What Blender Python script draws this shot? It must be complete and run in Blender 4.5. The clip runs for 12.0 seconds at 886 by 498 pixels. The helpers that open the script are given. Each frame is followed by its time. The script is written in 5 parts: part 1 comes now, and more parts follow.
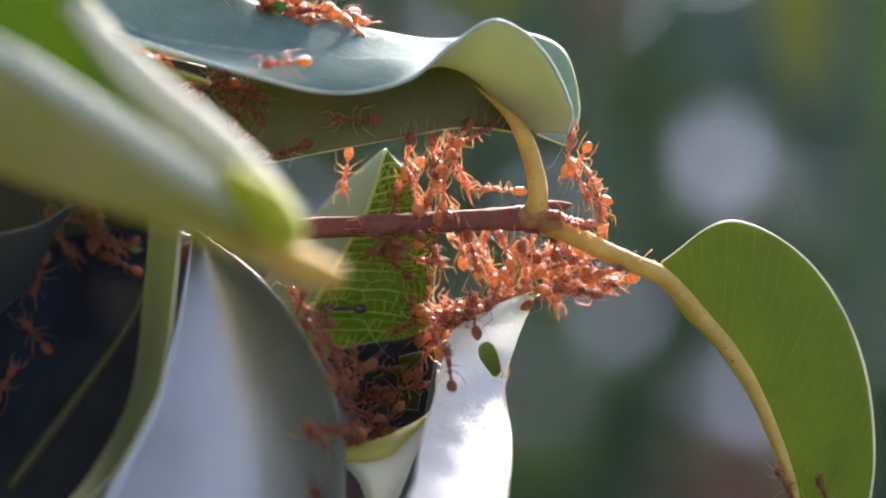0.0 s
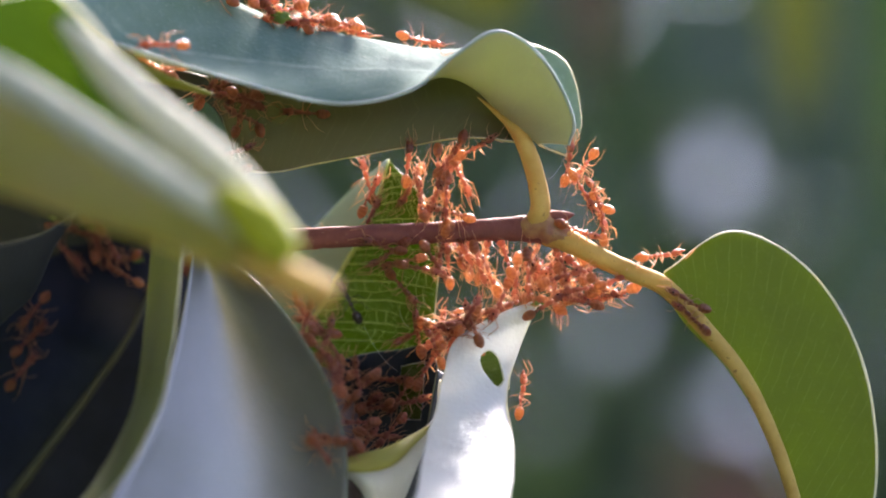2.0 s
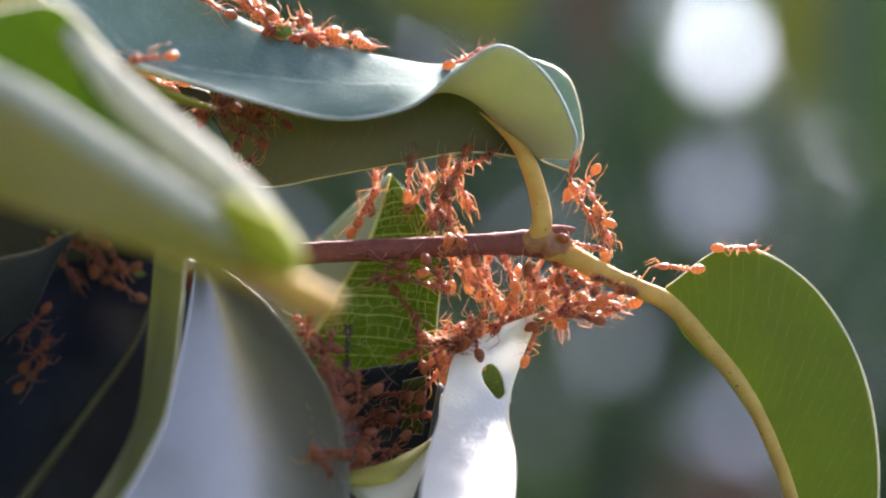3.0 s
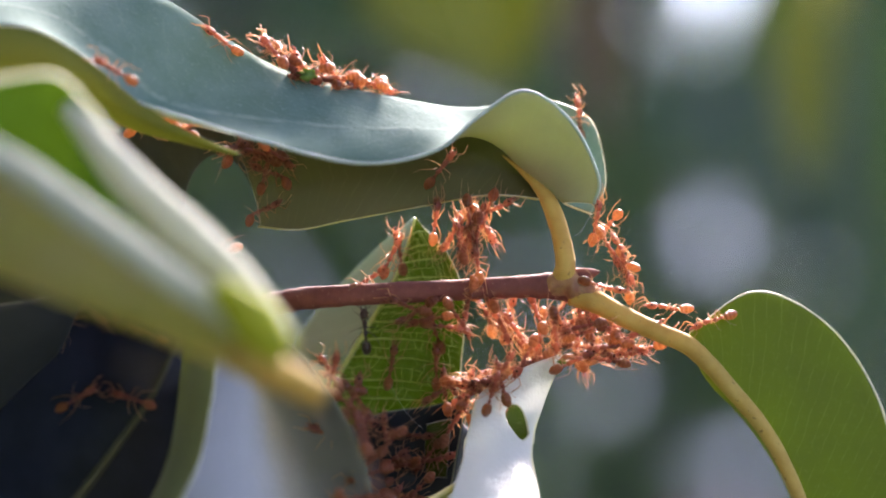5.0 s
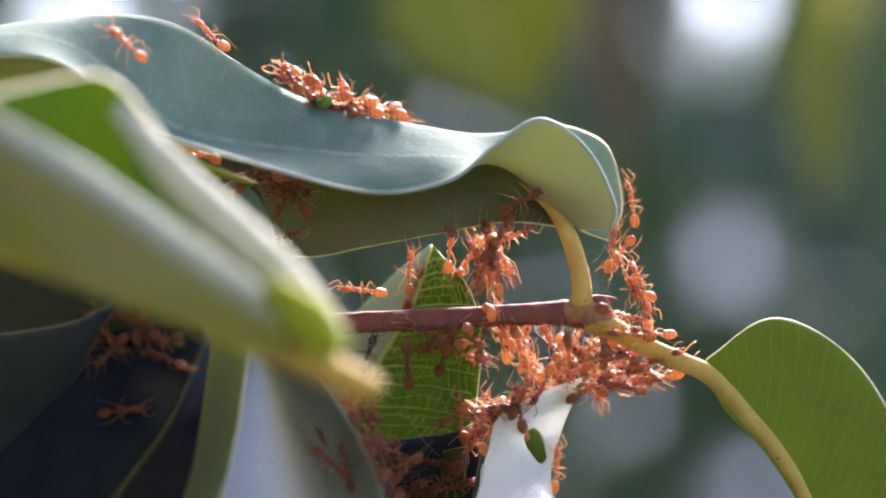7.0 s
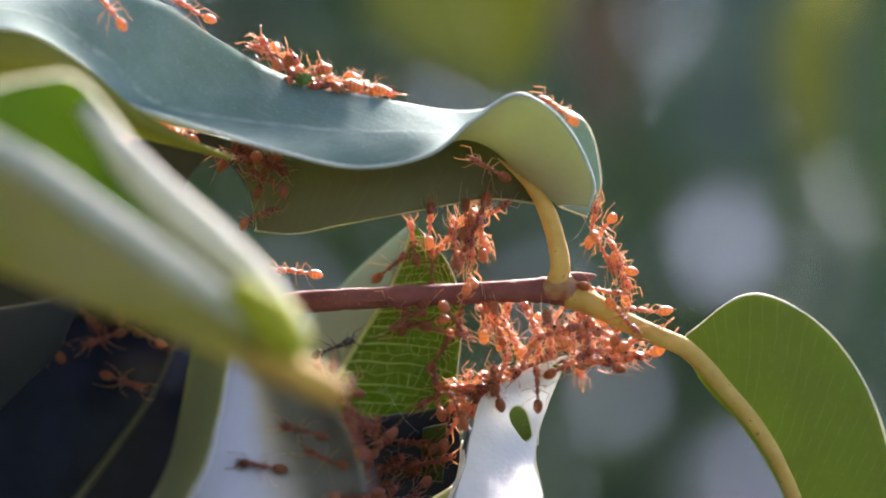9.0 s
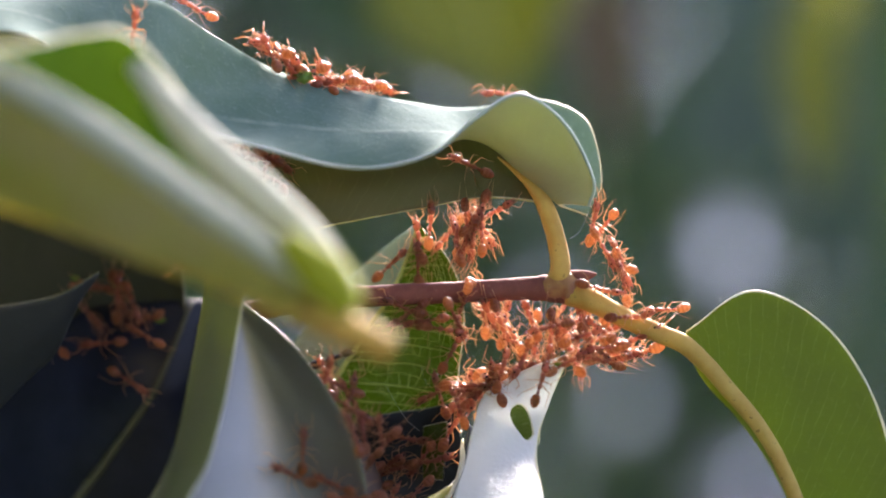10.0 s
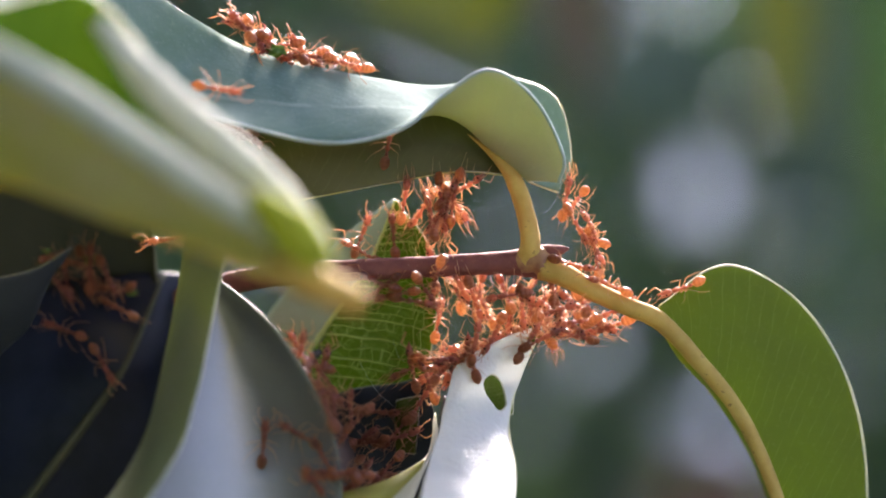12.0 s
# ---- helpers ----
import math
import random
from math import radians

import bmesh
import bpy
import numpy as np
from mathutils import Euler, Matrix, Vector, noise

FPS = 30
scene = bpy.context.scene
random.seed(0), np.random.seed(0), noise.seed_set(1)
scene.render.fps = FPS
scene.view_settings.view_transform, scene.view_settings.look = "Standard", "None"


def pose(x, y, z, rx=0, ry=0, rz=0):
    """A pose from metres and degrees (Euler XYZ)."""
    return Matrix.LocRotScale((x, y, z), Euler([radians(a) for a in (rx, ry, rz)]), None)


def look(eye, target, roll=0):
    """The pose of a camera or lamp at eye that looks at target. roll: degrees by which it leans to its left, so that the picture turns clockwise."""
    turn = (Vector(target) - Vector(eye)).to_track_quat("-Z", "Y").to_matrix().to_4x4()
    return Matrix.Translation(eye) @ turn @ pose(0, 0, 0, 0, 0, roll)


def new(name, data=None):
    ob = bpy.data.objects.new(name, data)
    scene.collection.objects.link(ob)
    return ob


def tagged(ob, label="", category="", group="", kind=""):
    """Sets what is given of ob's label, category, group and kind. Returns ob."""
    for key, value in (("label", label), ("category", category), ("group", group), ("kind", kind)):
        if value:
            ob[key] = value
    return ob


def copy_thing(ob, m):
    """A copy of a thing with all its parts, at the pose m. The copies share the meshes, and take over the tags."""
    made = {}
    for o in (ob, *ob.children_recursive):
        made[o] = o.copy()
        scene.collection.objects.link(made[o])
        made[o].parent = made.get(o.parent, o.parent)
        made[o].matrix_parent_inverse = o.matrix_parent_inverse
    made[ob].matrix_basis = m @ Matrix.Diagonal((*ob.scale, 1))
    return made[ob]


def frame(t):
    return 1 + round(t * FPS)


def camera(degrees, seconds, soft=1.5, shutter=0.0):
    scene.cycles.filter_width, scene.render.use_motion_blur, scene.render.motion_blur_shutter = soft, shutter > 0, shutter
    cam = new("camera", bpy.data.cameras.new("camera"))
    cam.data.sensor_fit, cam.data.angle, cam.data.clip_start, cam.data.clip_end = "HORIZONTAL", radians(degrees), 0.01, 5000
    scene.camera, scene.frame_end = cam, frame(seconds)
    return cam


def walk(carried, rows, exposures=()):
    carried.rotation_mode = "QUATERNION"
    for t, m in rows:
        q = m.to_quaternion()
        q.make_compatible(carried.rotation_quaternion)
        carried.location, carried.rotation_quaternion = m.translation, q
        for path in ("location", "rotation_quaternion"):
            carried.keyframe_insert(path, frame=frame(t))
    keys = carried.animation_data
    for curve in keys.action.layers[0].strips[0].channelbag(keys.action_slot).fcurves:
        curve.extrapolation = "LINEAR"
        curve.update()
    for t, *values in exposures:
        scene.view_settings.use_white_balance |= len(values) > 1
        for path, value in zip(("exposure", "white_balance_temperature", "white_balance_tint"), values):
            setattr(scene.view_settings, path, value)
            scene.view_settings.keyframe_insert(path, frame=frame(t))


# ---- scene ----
# ---- camera ----
cam = camera(17.83, 12.0, soft=2.0)
cam.data.dof.use_dof = True
cam.data.dof.focus_distance = 0.449
cam.data.dof.aperture_fstop = 5.7
HOME = Vector((0, 0, 1.5))
# seconds, sideways and upward shift in metres, turn to the right and tilt upwards in degrees
PATH = [
    (0, 0.00000, -0.00000, -0.000, 0.000),
    (0.5, -0.00056, -0.00025, -0.025, 0.199),
    (1, -0.00113, -0.00051, 0.021, 0.261),
    (1.5, -0.00169, -0.00076, 0.118, 0.266),
    (2, -0.00143, -0.00088, 0.139, 0.314),
    (2.5, -0.00118, -0.00100, 0.133, 0.428),
    (3, -0.00235, -0.00113, 0.220, 0.639),
    (3.2, -0.00282, -0.00118, 0.254, 0.726),
    (4.8, -0.00657, -0.00160, 0.452, 1.378),
    (5, -0.00704, -0.00165, 0.326, 1.576),
    (5.5, -0.00821, -0.00178, -0.085, 2.177),
    (6, -0.00781, -0.00111, -0.338, 2.413),
    (6.5, -0.00741, -0.00044, -0.176, 2.156),
    (7, -0.00683, -0.00076, -0.034, 2.012),
    (7.2, -0.00659, -0.00089, 0.100, 1.783),
    (8.8, -0.00473, -0.00192, 0.197, 1.508),
    (9, -0.00449, -0.00205, 0.079, 1.711),
    (9.5, -0.00391, -0.00237, -0.019, 1.928),
    (10, -0.00323, -0.00384, -0.088, 1.899),
    (10.5, -0.00255, -0.00532, 0.212, 1.647),
    (11, -0.00310, -0.00271, 0.616, 0.882),
    (11.5, -0.00365, -0.00010, 0.756, 0.549),
    (12, -0.00421, 0.00252, 0.593, 0.573),
]


def aim(cx, cz, turn, tilt):
    return pose(cx, -0.45, 1.5 + cz) @ pose(0, 0, 0, 0, 0, -turn) @ pose(0, 0, 0, 90 + tilt)


walk(cam, [(t, aim(cx, cz, a, b)) for t, cx, cz, a, b in PATH], [(0, 2.61, 6320, 24), (12, 2.61, 6320, 24)])

# ---- light ----
world = bpy.data.worlds.new("world")
scene.world = world
world.use_nodes = True
sky = world.node_tree.nodes.new("ShaderNodeTexSky")
sky.sky_type = "NISHITA"
sky.sun_disc = False
sky.sun_elevation = radians(32)
sky.sun_rotation = radians(15)
sky.air_density = 0.7
sky.dust_density = 0.5
sky.ozone_density = 3.0
softer = world.node_tree.nodes.new("ShaderNodeHueSaturation")
softer.inputs["Saturation"].default_value = 0.6
world.node_tree.links.new(sky.outputs[0], softer.inputs["Color"])
world.node_tree.links.new(softer.outputs[0], world.node_tree.nodes["Background"].inputs[0])
world.node_tree.nodes["Background"].inputs[1].default_value = 0.11
sun_data = bpy.data.lights.new("sun", "SUN")
sun_data.energy = 7.5
sun_data.angle = radians(24)
sun_data.color = (1.0, 0.93, 0.82)
sun = new("sun", sun_data)
sun.matrix_world = look(HOME + Vector((0.22, 0.83, 0.52)) * 5, HOME)


# ---- materials ----
def nodes_of(name):
    m = bpy.data.materials.new(name)
    m.use_nodes = True
    n, l = m.node_tree.nodes, m.node_tree.links
    return m, n, l, n["Principled BSDF"]


def math_node(n, l, op, a, b=None):
    k = n.new("ShaderNodeMath")
    k.operation = op
    for i, v in enumerate((a, b)):
        if v is None:
            continue
        if isinstance(v, (int, float)):
            k.inputs[i].default_value = v
        else:
            l.new(v, k.inputs[i])
    return k.outputs[0]


def mix_colour(n, l, fac, a, b):
    k = n.new("ShaderNodeMix")
    k.data_type = "RGBA"
    for socket, v in ((k.inputs[0], fac), (k.inputs[6], a), (k.inputs[7], b)):
        if isinstance(v, (int, float)):
            socket.default_value = v
        elif isinstance(v, tuple):
            socket.default_value = (*v, 1)
        else:
            l.new(v, socket)
    return k.outputs[2]


def noise_out(n, l, scale, detail=4, coords=None, rough=0.6):
    k = n.new("ShaderNodeTexNoise")
    k.inputs["Scale"].default_value = scale
    k.inputs["Detail"].default_value = detail
    k.inputs["Roughness"].default_value = rough
    if coords is not None:
        l.new(coords, k.inputs["Vector"])
    return k.outputs["Fac"]


def ramp(n, l, fac, lo, hi):
    k = n.new("ShaderNodeMapRange")
    k.inputs["From Min"].default_value = lo
    k.inputs["From Max"].default_value = hi
    l.new(fac, k.inputs["Value"])
    return k.outputs[0]


def leaf_material(name, base, second, vein, glow, through_light, rough, ribs=14, slant=0.9, net=0.0, vein_amount=0.6, bump=0.3, coat=0.0, gloss=0.5, mottle=0.25, coat_ior=1.5, midband=0.0):
    """Leaf skin: two tones, side veins along the blade, an optional fine net of veins, and light that passes through."""
    m, n, l, p = nodes_of(name)
    geo = n.new("ShaderNodeTexCoord")
    uv = n.new("ShaderNodeSeparateXYZ")
    l.new(geo.outputs["UV"], uv.inputs[0])
    wob = noise_out(n, l, 260, 3, geo.outputs["Object"])
    across = math_node(n, l, "ABSOLUTE", math_node(n, l, "SUBTRACT", uv.outputs[1], 0.5))
    run = math_node(n, l, "ADD", math_node(n, l, "MULTIPLY", uv.outputs[0], float(ribs)), math_node(n, l, "MULTIPLY", across, -slant * 4))
    run = math_node(n, l, "ADD", run, math_node(n, l, "MULTIPLY", wob, 0.55))
    saw = math_node(n, l, "ABSOLUTE", math_node(n, l, "SUBTRACT", math_node(n, l, "FRACT", run), 0.5))
    rib = ramp(n, l, saw, 0.07, 0.0)
    faint = ramp(n, l, noise_out(n, l, 330, 2, geo.outputs["Object"]), 0.36, 0.62)
    mask = math_node(n, l, "MULTIPLY", math_node(n, l, "MULTIPLY", rib, faint), vein_amount)
    if net:
        cells = n.new("ShaderNodeCombineXYZ")
        l.new(math_node(n, l, "MULTIPLY", run, 2.0), cells.inputs[0])
        l.new(math_node(n, l, "ADD", math_node(n, l, "MULTIPLY", across, net), math_node(n, l, "MULTIPLY", wob, 1.5)), cells.inputs[1])
        v = n.new("ShaderNodeTexVoronoi")
        v.voronoi_dimensions = "2D"
        v.feature = "DISTANCE_TO_EDGE"
        v.inputs["Scale"].default_value = 1.0
        l.new(cells.outputs[0], v.inputs["Vector"])
        line = ramp(n, l, v.outputs["Distance"], 0.025, 0.0)
        mask = math_node(n, l, "MAXIMUM", mask, math_node(n, l, "MULTIPLY", line, 0.4))
    if midband:
        mask = math_node(n, l, "MAXIMUM", mask, math_node(n, l, "MULTIPLY", ramp(n, l, math_node(n, l, "ADD", across, math_node(n, l, "MULTIPLY", wob, 0.02)), midband, midband * 0.35), math_node(n, l, "MULTIPLY", faint, 0.6)))
    blotch = ramp(n, l, noise_out(n, l, 90, 5, geo.outputs["Object"]), 0.35, 0.68)
    fine = noise_out(n, l, 1400, 3, geo.outputs["Object"])
    col = mix_colour(n, l, blotch, base, second)
    col = mix_colour(n, l, math_node(n, l, "MULTIPLY", ramp(n, l, fine, 0.55, 0.8), mottle), col, vein)
    col = mix_colour(n, l, mask, col, vein)
    l.new(col, p.inputs["Base Color"])
    l.new(math_node(n, l, "ADD", math_node(n, l, "MULTIPLY", fine, 0.18), rough - 0.09), p.inputs["Roughness"])
    p.inputs["Specular IOR Level"].default_value = gloss
    p.inputs["Coat Weight"].default_value = coat
    p.inputs["Coat Roughness"].default_value = 0.4
    p.inputs["Coat IOR"].default_value = coat_ior
    b = n.new("ShaderNodeBump")
    b.inputs["Strength"].default_value = bump
    b.inputs["Distance"].default_value = 0.0002
    height = math_node(n, l, "ADD", math_node(n, l, "MULTIPLY", mask, 0.8), math_node(n, l, "ADD", fine, noise_out(n, l, 420, 2, geo.outputs["Object"])))
    l.new(height, b.inputs["Height"])
    l.new(b.outputs[0], p.inputs["Normal"])
    tr = n.new("ShaderNodeBsdfTranslucent")
    l.new(mix_colour(n, l, mask, mix_colour(n, l, blotch, glow, tuple(c * 0.75 for c in glow)), tuple(min(1, c * 1.7 + 0.08) for c in glow)), tr.inputs[0])
    mix = n.new("ShaderNodeMixShader")
    mix.inputs[0].default_value = through_light
    l.new(p.outputs[0], mix.inputs[1])
    l.new(tr.outputs[0], mix.inputs[2])
    l.new(mix.outputs[0], n["Material Output"].inputs[0])
    return m


def skin_material(name, base, second, rough, scale=300, through_light=0.0, glow=(1, 0.4, 0.1), speck=None, bump=0.2, vary=0.0, bands=0.0):
    """Bark, petioles, chitin and the like: two tones in a noise, optional specks, optional light through it."""
    m, n, l, p = nodes_of(name)
    co = n.new("ShaderNodeTexCoord").outputs["Object"]
    grain = noise_out(n, l, scale, 5, co)
    col = mix_colour(n, l, ramp(n, l, grain, 0.35, 0.65), base, second)
    stripe = None
    if bands:
        apart = n.new("ShaderNodeSeparateXYZ")
        l.new(co, apart.inputs[0])
        wave = math_node(n, l, "FRACT", math_node(n, l, "ADD", math_node(n, l, "MULTIPLY", apart.outputs[0], bands), 0.35))
        stripe = math_node(n, l, "MULTIPLY", ramp(n, l, wave, 0.45, 0.95), 0.3)
        col = mix_colour(n, l, stripe, col, tuple(c * 0.25 for c in base))
    if vary:
        info = n.new("ShaderNodeObjectInfo")
        col = mix_colour(n, l, math_node(n, l, "MULTIPLY", info.outputs["Random"], vary), col, tuple(c * 0.3 for c in base))
    if speck:
        dots = ramp(n, l, noise_out(n, l, scale * 4, 2, co), 0.66, 0.72)
        col = mix_colour(n, l, math_node(n, l, "MULTIPLY", dots, 0.8), col, speck)
    l.new(col, p.inputs["Base Color"])
    p.inputs["Roughness"].default_value = rough
    b = n.new("ShaderNodeBump")
    b.inputs["Strength"].default_value = bump
    b.inputs["Distance"].default_value = 0.0002
    l.new(noise_out(n, l, scale * 3, 3, co), b.inputs["Height"])
    l.new(b.outputs[0], p.inputs["Normal"])
    if through_light:
        tr = n.new("ShaderNodeBsdfTranslucent")
        tr.inputs[0].default_value = (*glow, 1)
        if stripe:
            l.new(mix_colour(n, l, stripe, glow, (glow[0] * 0.5, glow[1] * 0.3, glow[2] * 0.3)), tr.inputs[0])
        mix = n.new("ShaderNodeMixShader")
        mix.inputs[0].default_value = through_light
        l.new(p.outputs[0], mix.inputs[1])
        l.new(tr.outputs[0], mix.inputs[2])
        l.new(mix.outputs[0], n["Material Output"].inputs[0])
    return m


TOP = leaf_material("waxy_leaf_top", (0.105, 0.175, 0.150), (0.175, 0.250, 0.222), (0.27, 0.335, 0.30), (0.25, 0.4, 0.05), 0.10, 0.8, ribs=16, vein_amount=0.2, bump=0.3, gloss=0.04, mottle=0.45, midband=0.05)
UNDER = leaf_material("leaf_underside", (0.50, 0.47, 0.30), (0.56, 0.52, 0.34), (0.44, 0.40, 0.24), (0.62, 0.54, 0.24), 0.5, 0.55, ribs=22, vein_amount=0.1, bump=0.25)
BRIGHT = leaf_material("backlit_leaf_underside", (0.066, 0.105, 0.011), (0.115, 0.15, 0.018), (0.38, 0.40, 0.10), (0.55, 0.56, 0.032), 0.42, 0.55, ribs=30, slant=-1.2, vein_amount=0.24, bump=0.35, gloss=0.2)
NETTED = leaf_material("netted_green_leaf", (0.034, 0.062, 0.008), (0.046, 0.078, 0.010), (0.62, 0.66, 0.30), (0.18, 0.25, 0.012), 0.5, 0.5, ribs=11, slant=0.6, net=11.0, vein_amount=0.25, bump=0.5, gloss=0.2)
# shade is put into this near-black colour, for leaves in hollow and fold
DARK = leaf_material("shade_dark_leaf", (0.010, 0.014, 0.024), (0.017, 0.021, 0.034), (0.05, 0.06, 0.06), (0.08, 0.14, 0.03), 0.05, 0.52, ribs=14, vein_amount=0.06, bump=0.12, coat=0.1, gloss=0.3)
# greyer second tone puts some sky sheen into the colour; the coat reflects the rest
SHEEN = leaf_material("dark_leaf_with_sky_sheen", (0.032, 0.032, 0.042), (0.062, 0.062, 0.078), (0.12, 0.12, 0.13), (0.08, 0.14, 0.03), 0.05, 0.45, ribs=14, vein_amount=0.05, bump=0.35, coat=1.0, gloss=1.0, coat_ior=2.3)
# near-black tones hold the shade that lies over the leaf at the left
DEEP = leaf_material("shade_black_leaf", (0.003, 0.005, 0.016), (0.012, 0.016, 0.040), (0.03, 0.034, 0.05), (0.05, 0.1, 0.03), 0.03, 0.36, ribs=14, vein_amount=0.05, bump=0.2, gloss=0.22)
# darker copy of the leaf underside, with the shade in its colour
SHADED = leaf_material("shaded_leaf_underside", (0.08, 0.072, 0.03), (0.105, 0.092, 0.04), (0.16, 0.14, 0.07), (0.22, 0.22, 0.05), 0.2, 0.65, ribs=24, vein_amount=0.3, bump=0.25)
DUSKY = leaf_material("grey_green_leaf", (0.036, 0.038, 0.028), (0.05, 0.052, 0.04), (0.09, 0.09, 0.06), (0.12, 0.14, 0.05), 0.1, 0.65, ribs=24, vein_amount=0.2, bump=0.25, gloss=0.3)
PALE = leaf_material("pale_silvery_leaf", (0.76, 0.76, 0.73), (0.82, 0.82, 0.79), (0.66, 0.66, 0.60), (0.86, 0.87, 0.82), 0.36, 0.42, ribs=18, vein_amount=0.12, bump=1.0, coat=0.3)
# grey base puts the gloss of the green leaf's folded half into colour
FILM = leaf_material("leaf_half_with_painted_gloss", (0.20, 0.24, 0.20), (0.26, 0.30, 0.26), (0.34, 0.38, 0.30), (0.35, 0.45, 0.25), 0.3, 0.35, ribs=11, vein_amount=0.2, bump=0.3)
YELLOWED = leaf_material("yellowing_leaf", (0.30, 0.30, 0.07), (0.38, 0.34, 0.09), (0.45, 0.42, 0.15), (0.6, 0.6, 0.12), 0.35, 0.5, ribs=16, vein_amount=0.25, bump=0.3)
BROWN = leaf_material("brown_leaf", (0.07, 0.046, 0.04), (0.10, 0.07, 0.055), (0.13, 0.09, 0.07), (0.3, 0.2, 0.1), 0.15, 0.55, ribs=18, vein_amount=0.3, bump=0.4)
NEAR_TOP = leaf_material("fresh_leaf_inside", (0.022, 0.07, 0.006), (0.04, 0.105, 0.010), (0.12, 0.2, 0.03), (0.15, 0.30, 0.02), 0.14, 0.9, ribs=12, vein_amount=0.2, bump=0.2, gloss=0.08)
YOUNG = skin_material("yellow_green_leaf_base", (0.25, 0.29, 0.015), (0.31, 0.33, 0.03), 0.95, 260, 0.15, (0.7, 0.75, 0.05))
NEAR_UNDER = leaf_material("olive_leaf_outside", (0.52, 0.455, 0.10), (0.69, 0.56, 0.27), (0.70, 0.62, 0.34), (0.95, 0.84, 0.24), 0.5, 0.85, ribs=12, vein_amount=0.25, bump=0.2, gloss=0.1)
ROLL = leaf_material("yellow_olive_rolled_margin", (0.15, 0.17, 0.03), (0.20, 0.21, 0.045), (0.25, 0.26, 0.1), (0.28, 0.30, 0.05), 0.3, 0.6, ribs=22, vein_amount=0.12, bump=0.25, gloss=0.2)
OLIVE = leaf_material("olive_leaf_underside", (0.105, 0.13, 0.06), (0.14, 0.16, 0.075), (0.25, 0.26, 0.12), (0.30, 0.34, 0.08), 0.3, 0.55, ribs=22, vein_amount=0.12, bump=0.25)
RIM = skin_material("pale_leaf_margin", (0.62, 0.62, 0.48), (0.70, 0.70, 0.56), 0.45, 500, 0.4, (0.85, 0.85, 0.6))
NEAR_RIM = skin_material("whitish_leaf_margin", (0.54, 0.55, 0.45), (0.64, 0.65, 0.56), 0.95, 300, 0.3, (0.7, 0.7, 0.5))
RIB = skin_material("yellow_midrib", (0.50, 0.47, 0.14), (0.58, 0.53, 0.20), 0.45, 250, 0.2, (0.7, 0.65, 0.2), speck=(0.22, 0.14, 0.05))
VEIN = skin_material("pale_vein", (0.55, 0.60, 0.22), (0.62, 0.66, 0.30), 0.5, 500, 0.5, (0.75, 0.8, 0.25))
UPPER_RIM = skin_material("pale_bluish_margin", (0.34, 0.42, 0.42), (0.44, 0.52, 0.52), 0.5, 500, 0.3, (0.6, 0.7, 0.6))
OLIVE_RIB = skin_material("olive_midrib", (0.04, 0.042, 0.024), (0.06, 0.06, 0.034), 0.5, 300)
DARK_RIM = skin_material("dull_leaf_margin", (0.09, 0.10, 0.07), (0.13, 0.13, 0.09), 0.55, 400)
NODE = skin_material("brown_green_node", (0.24, 0.085, 0.045), (0.40, 0.22, 0.075), 0.55, 330, speck=(0.12, 0.06, 0.03), bump=0.5)
BARK = skin_material("reddish_bark", (0.15, 0.042, 0.035), (0.21, 0.066, 0.05), 0.85, 380, speck=(0.30, 0.17, 0.11), bump=0.5)
PETIOLE = skin_material("yellow_green_petiole", (0.47, 0.285, 0.06), (0.61, 0.42, 0.11), 0.8, 200, 0.12, (0.75, 0.52, 0.2), speck=(0.16, 0.09, 0.03), bump=0.3)
CHITIN = skin_material("orange_red_chitin", (0.10, 0.020, 0.020), (0.15, 0.036, 0.030), 0.32, 900, 0.36, (0.96, 0.47, 0.29), bump=0.15, vary=0.5)
GASTER = skin_material("amber_chitin", (0.10, 0.022, 0.020), (0.155, 0.042, 0.030), 0.32, 700, 0.42, (0.98, 0.55, 0.27), bump=0.1, vary=0.55, bands=1450)
LIMB = skin_material("amber_limb", (0.17, 0.06, 0.036), (0.26, 0.11, 0.06), 0.4, 900, 0.52, (1.0, 0.66, 0.38), bump=0.1, vary=0.35)
EYE = skin_material("dark_eye", (0.02, 0.012, 0.01), (0.03, 0.015, 0.01), 0.2, 900)
BLACK = skin_material("black_chitin", (0.02, 0.012, 0.012), (0.035, 0.02, 0.018), 0.3, 900)
SILK = skin_material("white_silk", (0.75, 0.74, 0.70), (0.8, 0.8, 0.78), 0.4, 900, 0.3, (0.9, 0.9, 0.85))
CHEWED = skin_material("chewed_green_leaf", (0.09, 0.17, 0.03), (0.14, 0.22, 0.05), 0.5, 900, 0.3, (0.4, 0.55, 0.08))
SOIL = skin_material("ground_soil", (0.085, 0.075, 0.05), (0.05, 0.08, 0.03), 0.9, 1.2)


# ---- building helpers ----
def at(p):
    """A place near the branch, given in millimetres from its middle."""
    return HOME + Vector(p) * 0.001


def curve_points(pts, n):
    """n + 1 places along a smooth curve through the points."""
    p = [Vector(q) for q in pts]
    p = [p[0] * 2 - p[1], *p, p[-1] * 2 - p[-2]]
    out = []
    for i in range(n + 1):
        s = i / n * (len(p) - 3)
        k = min(int(s), len(p) - 4)
        t = s - k
        a, b, c, d = p[k : k + 4]
        out.append(0.5 * (2 * b + (c - a) * t + (2 * a - 5 * b + 4 * c - d) * t * t + (3 * b - a - 3 * c + d) * t * t * t))
    return out


def thing(name, base, label, category, group="", kind=""):
    ob = new(name)
    ob.empty_display_size = 0.002
    ob.location = base
    return tagged(ob, label, category, group, kind)


def root_of(ob):
    while ob.parent:
        ob = ob.parent
    return ob


